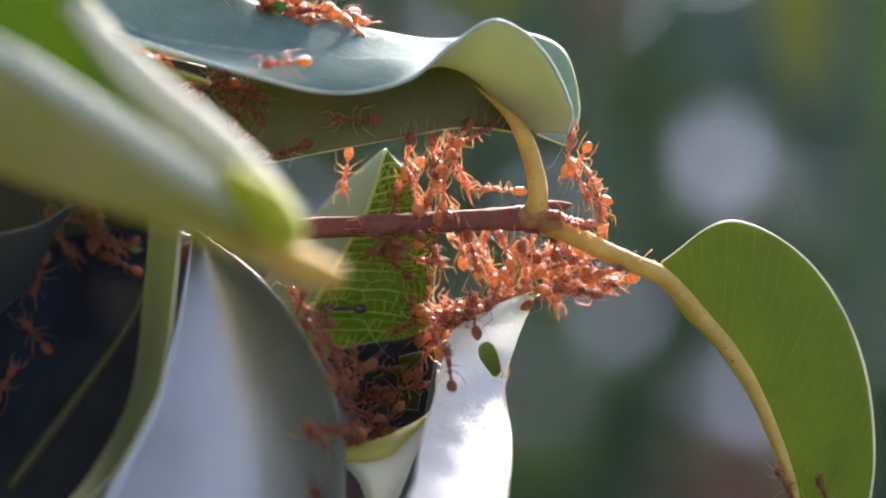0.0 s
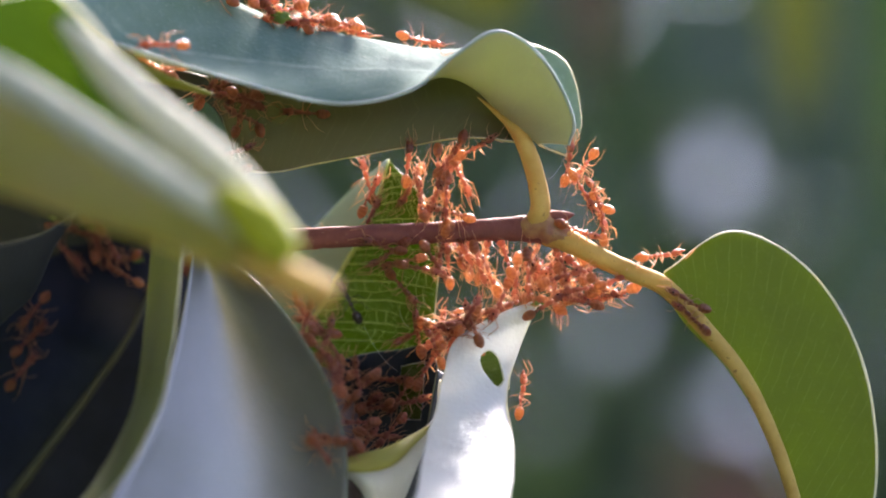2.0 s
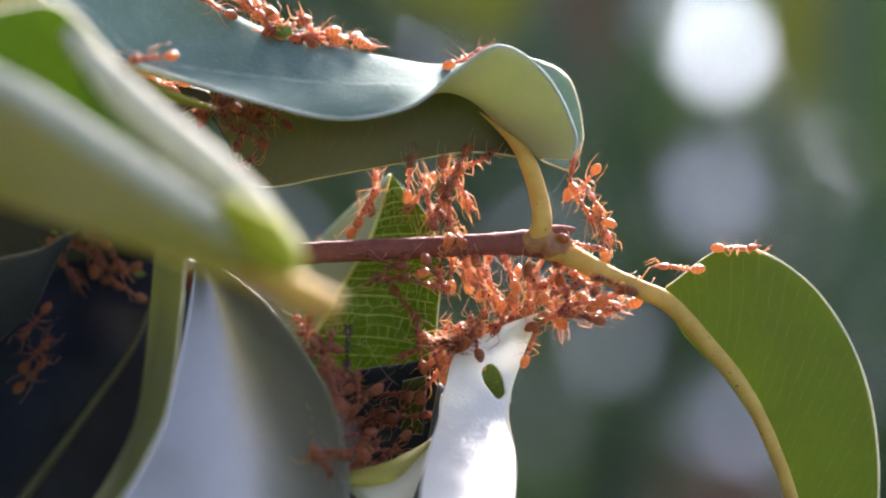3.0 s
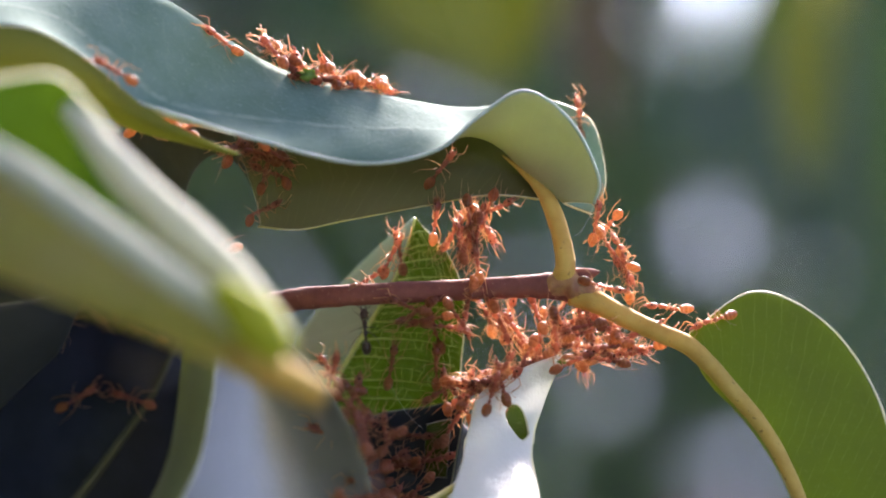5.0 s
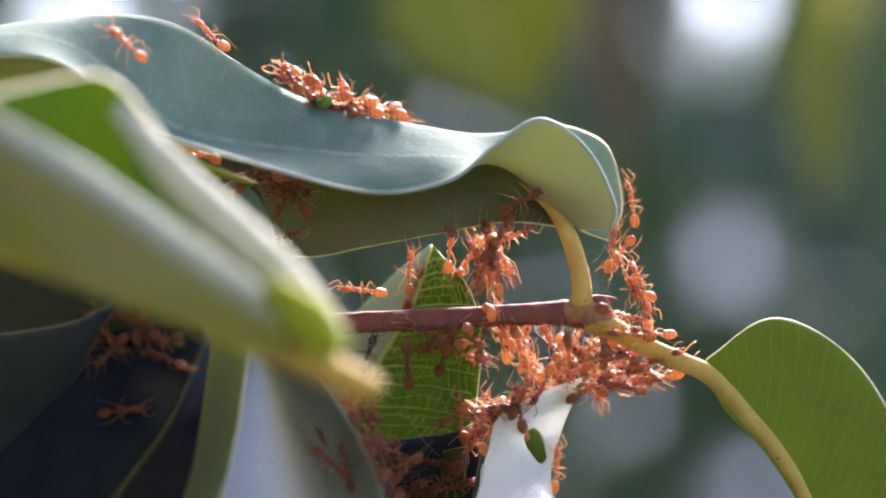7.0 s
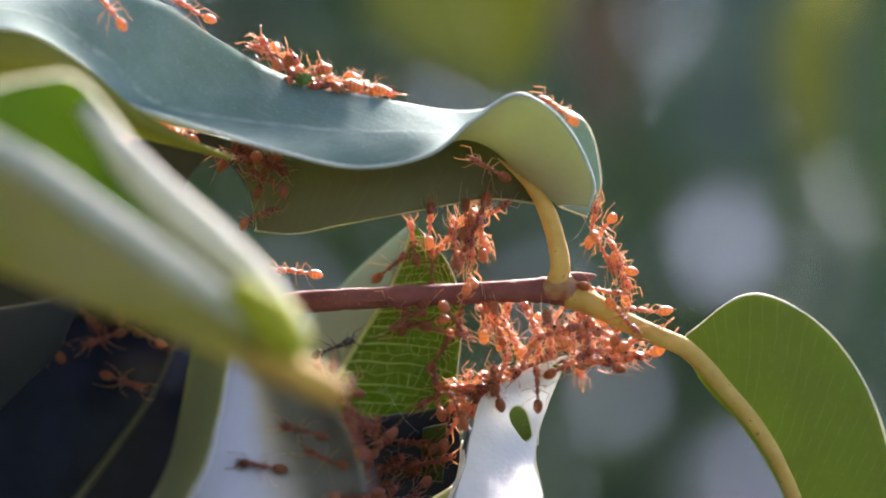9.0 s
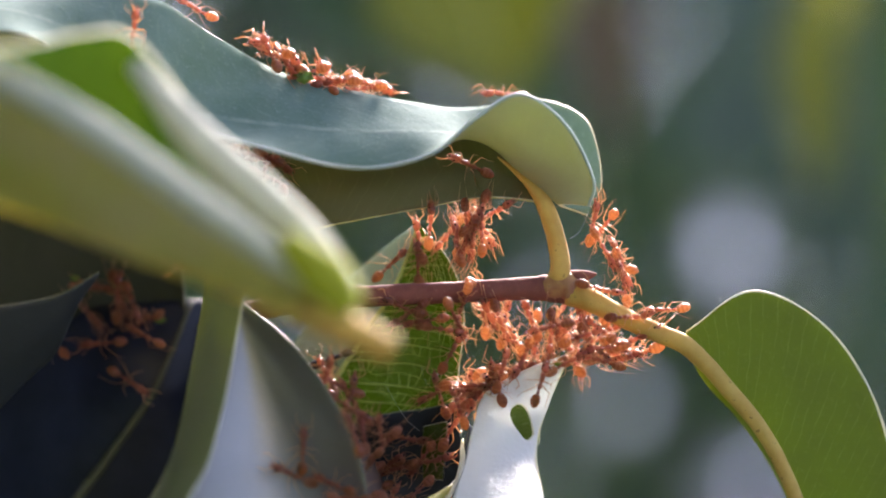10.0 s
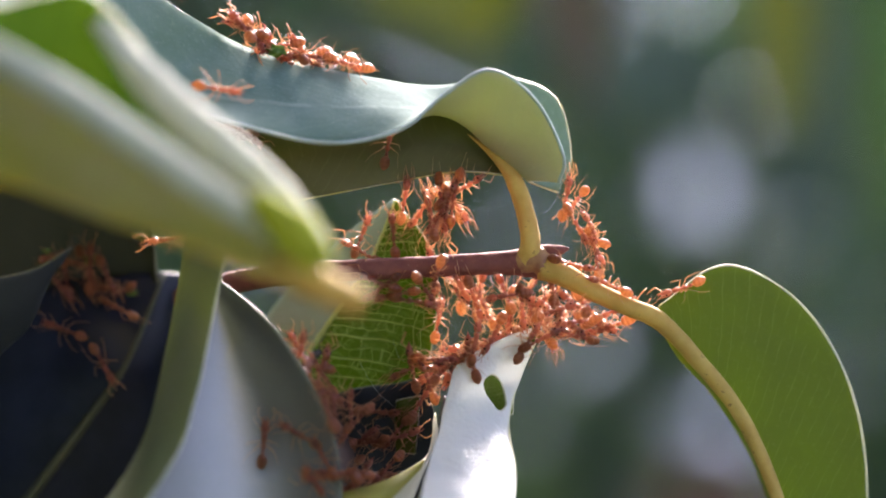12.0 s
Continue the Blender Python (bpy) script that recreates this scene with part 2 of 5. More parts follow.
def part(name, bm, material, parent, label=""):
    """Links a bmesh, built in world space, as one mesh under its thing."""
    bmesh.ops.translate(bm, verts=bm.verts, vec=-root_of(parent).location)
    me = bpy.data.meshes.new(name)
    bm.to_mesh(me)
    bm.free()
    for f in me.polygons:
        f.use_smooth = True
    for m in material if isinstance(material, (list, tuple)) else (material,):
        me.materials.append(m)
    ob = new(name, me)
    ob.parent = parent
    return tagged(ob, label)


def tube(bm, pts, radii, n=24, sides=10, knob=0.0):
    """A round stem along a smooth curve, its radius running through radii, closed at both ends."""
    line = curve_points(pts, n)
    rings = []
    up = Vector((0.13, 0.2, 0.97))
    for i, c in enumerate(line):
        d = (line[min(i + 1, n)] - line[max(i - 1, 0)]).normalized()
        a = d.cross(up).normalized()
        b = d.cross(a)
        s = i / n * (len(radii) - 1)
        k = min(int(s), len(radii) - 2)
        r = radii[k] + (radii[k + 1] - radii[k]) * (s - k)
        ring = []
        for j in range(sides):
            w = 2 * math.pi * j / sides
            q = c + (a * math.cos(w) + b * math.sin(w)) * r
            if knob:
                q += (q - c) * knob * noise.noise(q * 700)
            ring.append(bm.verts.new(q))
        rings.append(ring)
    for r0, r1 in zip(rings, rings[1:]):
        for j in range(sides):
            bm.faces.new((r0[j], r0[(j + 1) % sides], r1[(j + 1) % sides], r1[j]))
    bm.faces.new(rings[0][::-1])
    bm.faces.new(rings[-1])


def blade(front, mid, back, nu=56, nv=16, thick=0.32, crease=0.25, wave=0.12, bite=None, ragged=0.0, halves=False):
    """A leaf blade between two margins and a midrib, with thickness and a rounded rim. Slots: one face, other face, rim."""
    f, m, b = (curve_points([at(p) for p in g], nu) for g in (front, mid, back))
    grid, uvs = [], {}
    for i in range(nu + 1):
        row = []
        for j in range(nv + 1):
            v = 2 * j / nv - 1
            bow = f[i] * (v * (v - 1) / 2) + m[i] * (1 - v * v) + b[i] * (v * (v + 1) / 2)
            flat = m[i].lerp(f[i] if v < 0 else b[i], abs(v))
            q = bow.lerp(flat, crease)
            if ragged:
                q += (f[i] - b[i]) * (ragged * 0.1 * abs(v) ** 6 * noise.noise(Vector((i * 0.6, v * 3, 2.0))) * (1 if v < 0 else -1))
            q += Vector((noise.noise(q * 160), noise.noise(q * 160 + Vector((7, 0, 0))), noise.noise(q * 160 + Vector((0, 9, 0))))) * wave * 0.001
            row.append(q)
        grid.append(row)
    bm = bmesh.new()
    layer = bm.loops.layers.uv.new("UVMap")
    up, dn, gone = {}, {}, set()
    half = thick * 0.0005
    norm = {}
    for i in range(nu + 1):
        for j in range(nv + 1):
            du = grid[min(i + 1, nu)][j] - grid[max(i - 1, 0)][j]
            dv = grid[i][min(j + 1, nv)] - grid[i][max(j - 1, 0)]
            nn = du.cross(dv)
            norm[i, j] = nn.normalized() if nn.length > 1e-12 else norm.get((i, j - 1), norm.get((i - 1, j), Vector((0, -1, 0))))
    for i in range(nu):
        for j in range(nv):
            if bite and bite((i + 0.5) / nu, (j + 0.5) / nv) < 0:
                gone.add((i, j))
    # the bitten edge follows a smooth outline
    for i, j in {(a + da, c + dc) for a, c in gone for da in (0, 1) for dc in (0, 1)}:
        if all((a, c) in gone for a in (i - 1, i) for c in (j - 1, j)):
            continue
        u, v, e = i / nu, j / nv, 1e-4
        f0 = bite(u, v)
        gu, gv = (bite(u + e, v) - f0) / e / nu, (bite(u, v + e) - f0) / e / nv
        k = -f0 / max(gu * gu + gv * gv, 1e-9)
        du, dv = (max(-0.8, min(0.8, k * w)) for w in (gu, gv))
        grid[i][j] = grid[i][j] + (grid[i + 1][j] - grid[i - 1][j]) * 0.5 * du + (grid[i][j + 1] - grid[i][j - 1]) * 0.5 * dv
    for i in range(nu + 1):
        for j in range(nv + 1):
            if all((a, c) in gone or not (0 <= a < nu and 0 <= c < nv) for a in (i - 1, i) for c in (j - 1, j)):
                continue
            up[i, j] = bm.verts.new(grid[i][j] + norm[i, j] * half)
            dn[i, j] = bm.verts.new(grid[i][j] - norm[i, j] * half)
    edges = {}
    for i in range(nu):
        for j in range(nv):
            if (i, j) in gone:
                continue
            k = [(i, j), (i + 1, j), (i + 1, j + 1), (i, j + 1)]
            for side, table in ((0, up), (1, dn)):
                face = bm.faces.new([table[q] for q in (k if side == 0 else k[::-1])])
                face.material_index = 3 if halves and side == 0 and j < nv // 2 else side
                for lp, q in zip(face.loops, k if side == 0 else k[::-1]):
                    lp[layer].uv = (q[0] / nu, q[1] / nv)
            for a, c in zip(k, k[1:] + k[:1]):
                key = (min(a, c), max(a, c))
                edges[key] = None if key in edges else (a, c, (i, j))
    rim = {}

    def rim_vert(a, cell):
        if a not in rim:
            centre = grid[cell[0]][cell[1]].lerp(grid[cell[0] + 1][cell[1] + 1], 0.5)
            out = grid[a[0]][a[1]] - centre
            out = out - norm[a] * out.dot(norm[a])
            rim[a] = bm.verts.new(grid[a[0]][a[1]] + (out.normalized() * half * 1.1 if out.length > 1e-9 else out))
        return rim[a]

    for e in edges.values():
        if e:
            a, c, cell = e
            ra, rc = rim_vert(a, cell), rim_vert(c, cell)
            for quad in ((up[c], up[a], ra, rc), (rc, ra, dn[a], dn[c])):
                face = bm.faces.new(quad)
                face.material_index = 2
    return bm


def rib_along(line, r0, r1, sides=8, n=28, start=0.0):
    bm = bmesh.new()
    tube(bm, [at(p) for p in line], (r0 * 0.001, r1 * 0.001), n, sides)
    return bm


def shifted(line, dx, dy, dz):
    return [(x + dx, y + dy, z + dz) for x, y, z in line]


# ---- ground and distance ----
def flat_sheet(name, x0, x1, y0, y1, z, material, label):
    bm = bmesh.new()
    n = 200
    vs = [[bm.verts.new((x0 + (x1 - x0) * i / n, y0 + (y1 - y0) * j / n, z - 0.16 * max(0.0, y0 + (y1 - y0) * j / n - 4) + 0.05 * noise.noise(Vector((i, j, 0.5))))) for j in range(n + 1)] for i in range(n + 1)]
    for i in range(n):
        for j in range(n):
            bm.faces.new((vs[i][j], vs[i + 1][j], vs[i + 1][j + 1], vs[i][j + 1]))
    me = bpy.data.meshes.new(name)
    bm.to_mesh(me)
    me.materials.append(material)
    return tagged(new(name, me), label, "ground", kind="structure")


flat_sheet("ground", -400, 400, -400, 400, 0, SOIL, "bare soil and low grass on a gentle slope")


def foliage_material(name, dark, mid, light, glow):
    m, n, l, p = nodes_of(name)
    co = n.new("ShaderNodeTexCoord").outputs["Object"]
    rnd = n.new("ShaderNodeNewGeometry").outputs["Random Per Island"]
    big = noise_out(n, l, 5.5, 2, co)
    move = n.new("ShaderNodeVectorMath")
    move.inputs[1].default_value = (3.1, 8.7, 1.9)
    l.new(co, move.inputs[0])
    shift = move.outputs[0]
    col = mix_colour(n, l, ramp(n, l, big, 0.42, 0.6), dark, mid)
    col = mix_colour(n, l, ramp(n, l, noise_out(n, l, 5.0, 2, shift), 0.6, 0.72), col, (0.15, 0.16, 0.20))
    col = mix_colour(n, l, ramp(n, l, rnd, 0.7, 1.0), col, light)
    l.new(col, p.inputs["Base Color"])
    p.inputs["Roughness"].default_value = 0.5
    tr = n.new("ShaderNodeBsdfTranslucent")
    tr.inputs[0].default_value = (*glow, 1)
    mix = n.new("ShaderNodeMixShader")
    mix.inputs[0].default_value = 0.2
    l.new(p.outputs[0], mix.inputs[1])
    l.new(tr.outputs[0], mix.inputs[2])
    l.new(mix.outputs[0], n["Material Output"].inputs[0])
    return m


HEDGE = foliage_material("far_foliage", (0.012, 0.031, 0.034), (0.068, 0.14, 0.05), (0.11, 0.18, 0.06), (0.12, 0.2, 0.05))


def leafy_wall(name, spots, size, gaps, seed, label, material=None, tilt=0.6):
    """Many single leaves, kept out of round gaps through which the sky shows. spots gives places and the way they face."""
    rng = random.Random(seed)
    verts, faces = [], []
    for c, face in spots:
        if any(math.hypot(c.x - g.x, c.z - g.z) < r + size * 0.05 for g, r in gaps):
            continue
        d = Vector((rng.gauss(0, 1), rng.gauss(0, 1), rng.gauss(0, 1) - 0.6)).normalized()
        n = (face + Vector((rng.gauss(0, tilt), rng.gauss(0, tilt), rng.gauss(0, tilt)))).normalized()
        a = (d - n * d.dot(n)).normalized()
        b = n.cross(a)
        s = size * rng.uniform(0.7, 1.35)
        k = len(verts)
        for u, w, h in ((0, 0, 0), (0.3, 0.2, 0.05), (0.7, 0.18, 0.03), (1, 0, -0.08), (0.7, -0.18, 0.03), (0.3, -0.2, 0.05), (0.5, 0, -0.02)):
            verts.append(c + a * (u - 0.5) * s + b * w * s + n * h * s)
        faces += [(k, k + 1, k + 6), (k + 1, k + 2, k + 6), (k + 2, k + 3, k + 6), (k + 3, k + 4, k + 6), (k + 4, k + 5, k + 6), (k + 5, k, k + 6)]
    me = bpy.data.meshes.new(name)
    me.from_pydata([tuple(v) for v in verts], [], faces)
    me.materials.append(material or HEDGE)
    return tagged(new(name, me), label, "foliage", kind="stuff")


def far_spots(n, seed, x0, x1, z0, z1, y, deep):
    rng = random.Random(seed)
    return [(Vector((rng.uniform(x0, x1), y + rng.uniform(0, deep), rng.uniform(z0, z1))), Vector((0, -1, 0.3))) for _ in range(n)]


GAPS = [
    (0.386, 3.450, 1.628, 0.033),
    (0.418, 3.450, 1.600, 0.022),
    (0.356, 3.450, 1.602, 0.022),
    (0.519, 3.450, 1.575, 0.032),
    (0.238, 3.450, 1.406, 0.029),
    (0.415, 3.450, 1.300, 0.030),
    (0.145, 3.450, 1.298, 0.022),
    (-0.530, 3.450, 1.972, 0.052),
    (-0.420, 3.450, 1.985, 0.030),
    (0.273, 3.450, 1.919, 0.014),
    (0.414, 3.450, 1.896, 0.015),
    (0.306, 3.450, 1.786, 0.016),
    (0.494, 3.450, 1.974, 0.040),
    (0.560, 3.450, 1.930, 0.034),
    (0.385, 3.450, 1.900, 0.030),
    (0.226, 3.450, 1.961, 0.028),
    (0.605, 3.450, 1.850, 0.028),
    (0.411, 3.450, 1.823, 0.034),
    (0.389, 3.450, 1.983, 0.046),
    (0.575, 3.450, 1.692, 0.038),
]
HOLES = [(Vector(g[:3]), g[3]) for g in GAPS]
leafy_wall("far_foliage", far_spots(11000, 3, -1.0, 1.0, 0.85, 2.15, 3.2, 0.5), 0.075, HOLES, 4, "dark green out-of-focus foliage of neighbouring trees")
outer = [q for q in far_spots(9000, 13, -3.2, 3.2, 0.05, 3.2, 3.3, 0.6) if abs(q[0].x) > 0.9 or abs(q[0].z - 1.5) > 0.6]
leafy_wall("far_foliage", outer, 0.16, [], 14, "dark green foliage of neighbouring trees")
# unseen leaf canopy, added to dim the light from the upper left
random.seed(21)
overhead = [(Vector((random.uniform(-2.8, -0.2), random.uniform(-2.6, 0.7), 2.3 + random.uniform(0, 0.4))), Vector((0, 0, -1))) for _ in range(6500)]
overhead += [(Vector((random.uniform(-0.2, 0.5), random.uniform(-2.6, -0.9), 2.3 + random.uniform(0, 0.4))), Vector((0, 0, -1))) for _ in range(1200)]
leafy_wall("shade_foliage_above", overhead, 0.2, [], 15, "unseen leaf canopy, added to dim the light from above")
# unseen leaf walls behind and beside, added to shape light and reflections
leafy_wall("shade_foliage_behind", [(Vector((x, -2.2 + dy, z)), Vector((0, 1, 0.2))) for x, dy, z in ((random.uniform(-3, 3), random.uniform(-0.4, 0), random.uniform(0, 2.6)) for _ in range(3500)) if x < 0 or z < 1.7], 0.22, [], 5, "unseen leaf wall behind the camera, added to darken reflections")
leafy_wall("shade_foliage_beside", [(Vector((2.4 + dx, y, z)), Vector((-1, 0, 0.2))) for dx, y, z in ((random.uniform(0, 0.4), random.uniform(-2.4, 3.4), random.uniform(0, 2.0)) for _ in range(2500))], 0.22, [], 7, "unseen low leaf wall, added to limit light from the right")
leafy_wall("shade_foliage_beside", [(Vector((-2.4 + dx, y, z)), Vector((1, 0, 0.2))) for dx, y, z in ((random.uniform(-0.4, 0), random.uniform(-2.4, 3.4), random.uniform(0, 3.2)) for _ in range(3500))], 0.22, [], 6, "unseen tall leaf wall, added to block light from the left")

# the pale distance that shows through the lower gaps; emission adds the brightness of haze
m, n, l, p = nodes_of("glowing_distance")
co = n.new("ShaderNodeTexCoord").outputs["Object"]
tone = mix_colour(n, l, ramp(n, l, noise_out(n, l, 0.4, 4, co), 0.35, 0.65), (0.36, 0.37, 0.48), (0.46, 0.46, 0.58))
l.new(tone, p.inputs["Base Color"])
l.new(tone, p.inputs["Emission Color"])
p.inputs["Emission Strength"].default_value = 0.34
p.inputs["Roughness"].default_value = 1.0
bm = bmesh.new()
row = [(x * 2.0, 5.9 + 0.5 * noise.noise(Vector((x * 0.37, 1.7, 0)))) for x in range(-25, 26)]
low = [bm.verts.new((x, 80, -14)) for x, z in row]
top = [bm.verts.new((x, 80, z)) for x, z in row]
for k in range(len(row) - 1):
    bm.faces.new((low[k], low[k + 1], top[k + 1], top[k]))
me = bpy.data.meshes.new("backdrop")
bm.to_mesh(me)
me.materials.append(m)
tagged(new("backdrop", me), "pale backdrop with an added glow for the hazy distance", "distance", kind="structure")

# ---- the twig ----
twig = thing("twig", at((14.0, 0, 5.7)), "reddish brown woody twig with a green fork", "twig")
bm = bmesh.new()
tube(bm, [at(p) for p in ((-163.2, 100, -35.1), (-104.3, 80, -21.1), (-60.4, 50, -8.4), (-43.0, 24, -1.0), (-30.5, 7, 2.3), (-20.2, 0, 3.3), (-2.2, 0, 4.2), (9.5, 0, 4.8), (15.4, 0, 4.7), (18.1, 0, 4.0))], [v * 0.001 for v in (2.4, 2.3, 2.1, 1.95, 1.85, 1.75, 1.7, 1.85, 2.4, 1.5)], 100, 18, 0.12)
part("bark", bm, BARK, twig)
bm = bmesh.new()
tube(bm, [at(p) for p in ((16.3, 0, 6.2), (18.0, -1, 6.6), (19.4, -1, 6.9), (20.5, -1, 7.1))], [v * 0.001 for v in (1.5, 1.1, 0.7, 0.15)], 14, 10, 0.1)
part("bud", bm, BARK, twig, "small pointed brown bud in the fork")

bm = bmesh.new()
tube(bm, [at(p) for p in ((10.9, 0, 4.8), (13.6, -0.6, 5.1), (16.0, -0.6, 4.9), (18.5, -0.6, 3.7), (20.1, -0.6, 2.8))], [v * 0.001 for v in (1.2, 2.05, 2.5, 2.0, 1.4)], 26, 16, 0.22)
part("node", bm, NODE, twig, "swollen brown-green node")

# ---- the curled leaf above ----
upper_leaf = thing("curled_leaf", at((12.7, 0, 18.5)), "blue-green waxy leaf with a curled pale margin", "leaf")
front = [(19.6, -2, 18.2), (20.2, -4, 22.4), (15.6, -8, 31.0), (8.4, -10, 35.6), (1.4, -11, 31.7), (-5.6, -12, 26.2), (-16.9, -14, 24.1), (-30.7, -16, 27.0), (-50.7, -18, 33.1), (-60.2, -19, 40.9), (-69.6, -20, 44.7), (-83.4, -20, 43.4), (-102.7, -18, 38.8)]
mid = [(14.9, 0, 18.5), (11.8, 1, 21.3), (8.2, 0, 24.2), (5.0, -1, 27.0), (1.4, -2, 28.8), (-3.9, -4, 29.7), (-14.6, -6, 29.8), (-27.8, -8, 30.5), (-47.1, -11, 33.6), (-56.7, -13, 41.5), (-68.9, -12, 48.2), (-84.8, -12, 47.3), (-104.1, -12, 41.1)]
back = [(19.8, 6, 16.8), (22.0, 8, 22.6), (19.9, 10, 31.8), (13.4, 10, 35.1), (6.1, 9, 34.5), (-2.2, 7, 33.9), (-13.1, 5, 35.6), (-29.2, 4, 39.4), (-40.0, 2, 45.2), (-49.8, 0, 51.2), (-61.5, -1, 52.6), (-79.3, -2, 50.4), (-105.8, -4, 44.6)]
part("blade", blade(front, mid, back, nu=90, nv=20, thick=0.42, crease=0.15), (UNDER, TOP, RIM), upper_leaf)
bm = bmesh.new()
tube(bm, [at(p) for p in ((14.4, -1, 5.7), (15.1, -2, 8.5), (14.5, -1, 12.8), (13.1, 0, 17.4), (11.3, 1.3, 20.7), (8.7, 1.4, 23.3), (5.2, 1.4, 26.0))], [v * 0.001 for v in (1.75, 1.6, 1.5, 1.45, 1.1, 0.65, 0.08)], 40, 14, 0.06)
part("petiole", bm, PETIOLE, upper_leaf, "yellowish petiole")
part("margin", rib_along(front[0:9], 0.3, 0.34, n=60), UPPER_RIM, upper_leaf, "pale bluish margin")

part("rolled_margin", blade([(-93.9, -19, 40.4), (-81.6, -20, 43.5), (-69.6, -20, 44.5), (-60.2, -19, 40.7), (-50.7, -18, 33.1), (-42.1, -17, 28.1), (-35.7, -16, 25.5)], [(-93.9, -19, 37.4), (-81.6, -20, 39.5), (-69.5, -20, 39.9), (-60.1, -19, 36.5), (-51.1, -18, 31.1), (-42.8, -17, 27.7), (-36.1, -16, 25.4)], [(-94.8, -14, 34.3), (-82.4, -15, 35.6), (-70.2, -15, 35.9), (-60.6, -15, 33.1), (-52.0, -15, 29.3), (-43.8, -15, 27.2), (-36.6, -15, 25.3)], nu=50, nv=12, thick=0.3), (ROLL, ROLL, RIM), upper_leaf, "olive underside of the rolled margin")

# the shaded half that hangs under it, its shade put into the colour
under_leaf = thing("hanging_leaf", at((10.5, 3, 19.6)), "leaf underside coloured dark for its shade, with a thin yellow margin", "leaf")
front = [(13.2, 2, 18.4), (3.3, 2, 19.4), (-7.6, 2, 17.7), (-20.2, 2, 15.3), (-27.5, 2, 13.9), (-34.1, 3, 14.4)]
mid = [(12.8, 5, 20.6), (3.3, 4, 23.7), (-7.6, 4, 23.7), (-20.3, 4, 22.3), (-28.5, 4, 20.5), (-34.6, 4, 19.0)]
# back edge is drawn up out of sight to keep sun off the ants
back = [(12.6, 3.5, 23.4), (5.2, 6, 31.0), (-5.9, 10, 33.2), (-20.6, 9, 35.9), (-30.5, 7, 37.6), (-41.1, 5, 37.3)]
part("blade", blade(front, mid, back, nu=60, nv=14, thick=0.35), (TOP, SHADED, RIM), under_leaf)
part("midrib", rib_along(shifted(mid, 0, 0.5, 0), 0.3, 0.12), RIB, under_leaf)
part("margin", rib_along(front, 0.12, 0.14, n=40), RIB, under_leaf, "thin yellowish margin")

# torn leaf behind the curled leaf; its hidden left stretch is added to block sun
torn_leaf = thing("torn_leaf", at((-54.0, 16, 28.9)), "grey-green leaf with a bitten round notch", "leaf")
front = [(-106.2, 40, -4.8), (-84.3, 38, -4.8), (-67.5, 36, -7.7), (-54.9, 32, -5.7), (-47.7, 28, -3.7), (-47.0, 12, 12.0), (-46.0, 8, 20.5), (-44.4, 8, 24.3), (-41.3, 8, 26.4), (-37.6, 7, 24.6), (-35.2, 7, 20.5)]
mid = [(-105.8, 38, 8.9), (-84.0, 36, 10.8), (-68.0, 33, 10.7), (-58.5, 26, 13.4), (-52.9, 19, 16.0), (-50.7, 10, 23.9), (-46.7, 7, 26.9), (-43.3, 7, 28.0), (-39.9, 7, 28.3), (-36.6, 6, 27.5), (-34.3, 6, 26.6)]
back = [(-104.9, 34, 21.4), (-83.3, 32, 24.2), (-68.3, 28, 27.8), (-61.3, 19, 30.6), (-55.9, 13, 30.5), (-52.3, 8, 32.9), (-48.5, 6, 31.7), (-43.0, 6, 30.5), (-39.3, 6, 29.6), (-35.7, 6, 28.9), (-32.9, 5, 28.1)]
part("blade", blade(front, mid, back, nu=60, nv=16, thick=0.35), (DUSKY, DUSKY, DARK_RIM), torn_leaf)
part("midrib", rib_along(shifted(mid, 0, 0.4, 0), 0.2, 0.2), OLIVE_RIB, torn_leaf)

# ---- the leaf at the twig's end ----
end_leaf = thing("leaf", at((34.7, 0, -2.4)), "bright green backlit leaf with a yellow midrib", "leaf")
mid = [(34.6, 0, -2.6), (41.0, 0, -9.8), (47.3, 0, -17.9), (52.3, 0, -27.8), (55.9, 0, -38.6), (58.0, -1, -50.2), (58.8, -2, -63.5)]
front = [(34.9, 0, -2.1), (45.7, 2, 4.4), (57.3, 4, -0.8), (65.2, 5, -11.7), (68.9, 5, -25.4), (68.2, 4, -41.7), (59.2, -2, -63.5)]
back = [(34.4, 0, -3.0), (38.2, 5, -9.6), (46.1, 11, -17.8), (52.8, 15, -28.0), (57.0, 16, -39.2), (59.4, 14, -51.9), (58.6, -2, -63.5)]
part("blade", blade(front, mid, back, nu=70, nv=24, thick=0.4, crease=0.75), (TOP, BRIGHT, RIM), end_leaf)
bm = bmesh.new()
tube(bm, [at(p) for p in ((16.3, 0, 4.3), (20.3, -1, 2.5), (24.8, -1, 0.1), (29.7, -1, -2.1), (34.2, -1, -4.0), (37.6, -1, -7.0), (40.9, -1, -10.7), (47.1, -1, -18.3), (51.9, -1, -27.9), (55.5, -1, -38.5), (57.7, -1, -50.2), (58.6, -2, -62.6))], [v * 0.001 for v in (2.2, 1.75, 1.6, 1.5, 1.5, 1.42, 1.35, 1.25, 1.15, 1.05, 0.9, 0.4)], 80, 14, 0.06)
part("petiole", bm, PETIOLE, end_leaf, "yellow petiole running into the midrib")
part("margin", rib_along(front, 0.2, 0.38, n=60), RIM, end_leaf, "thin pale margin")

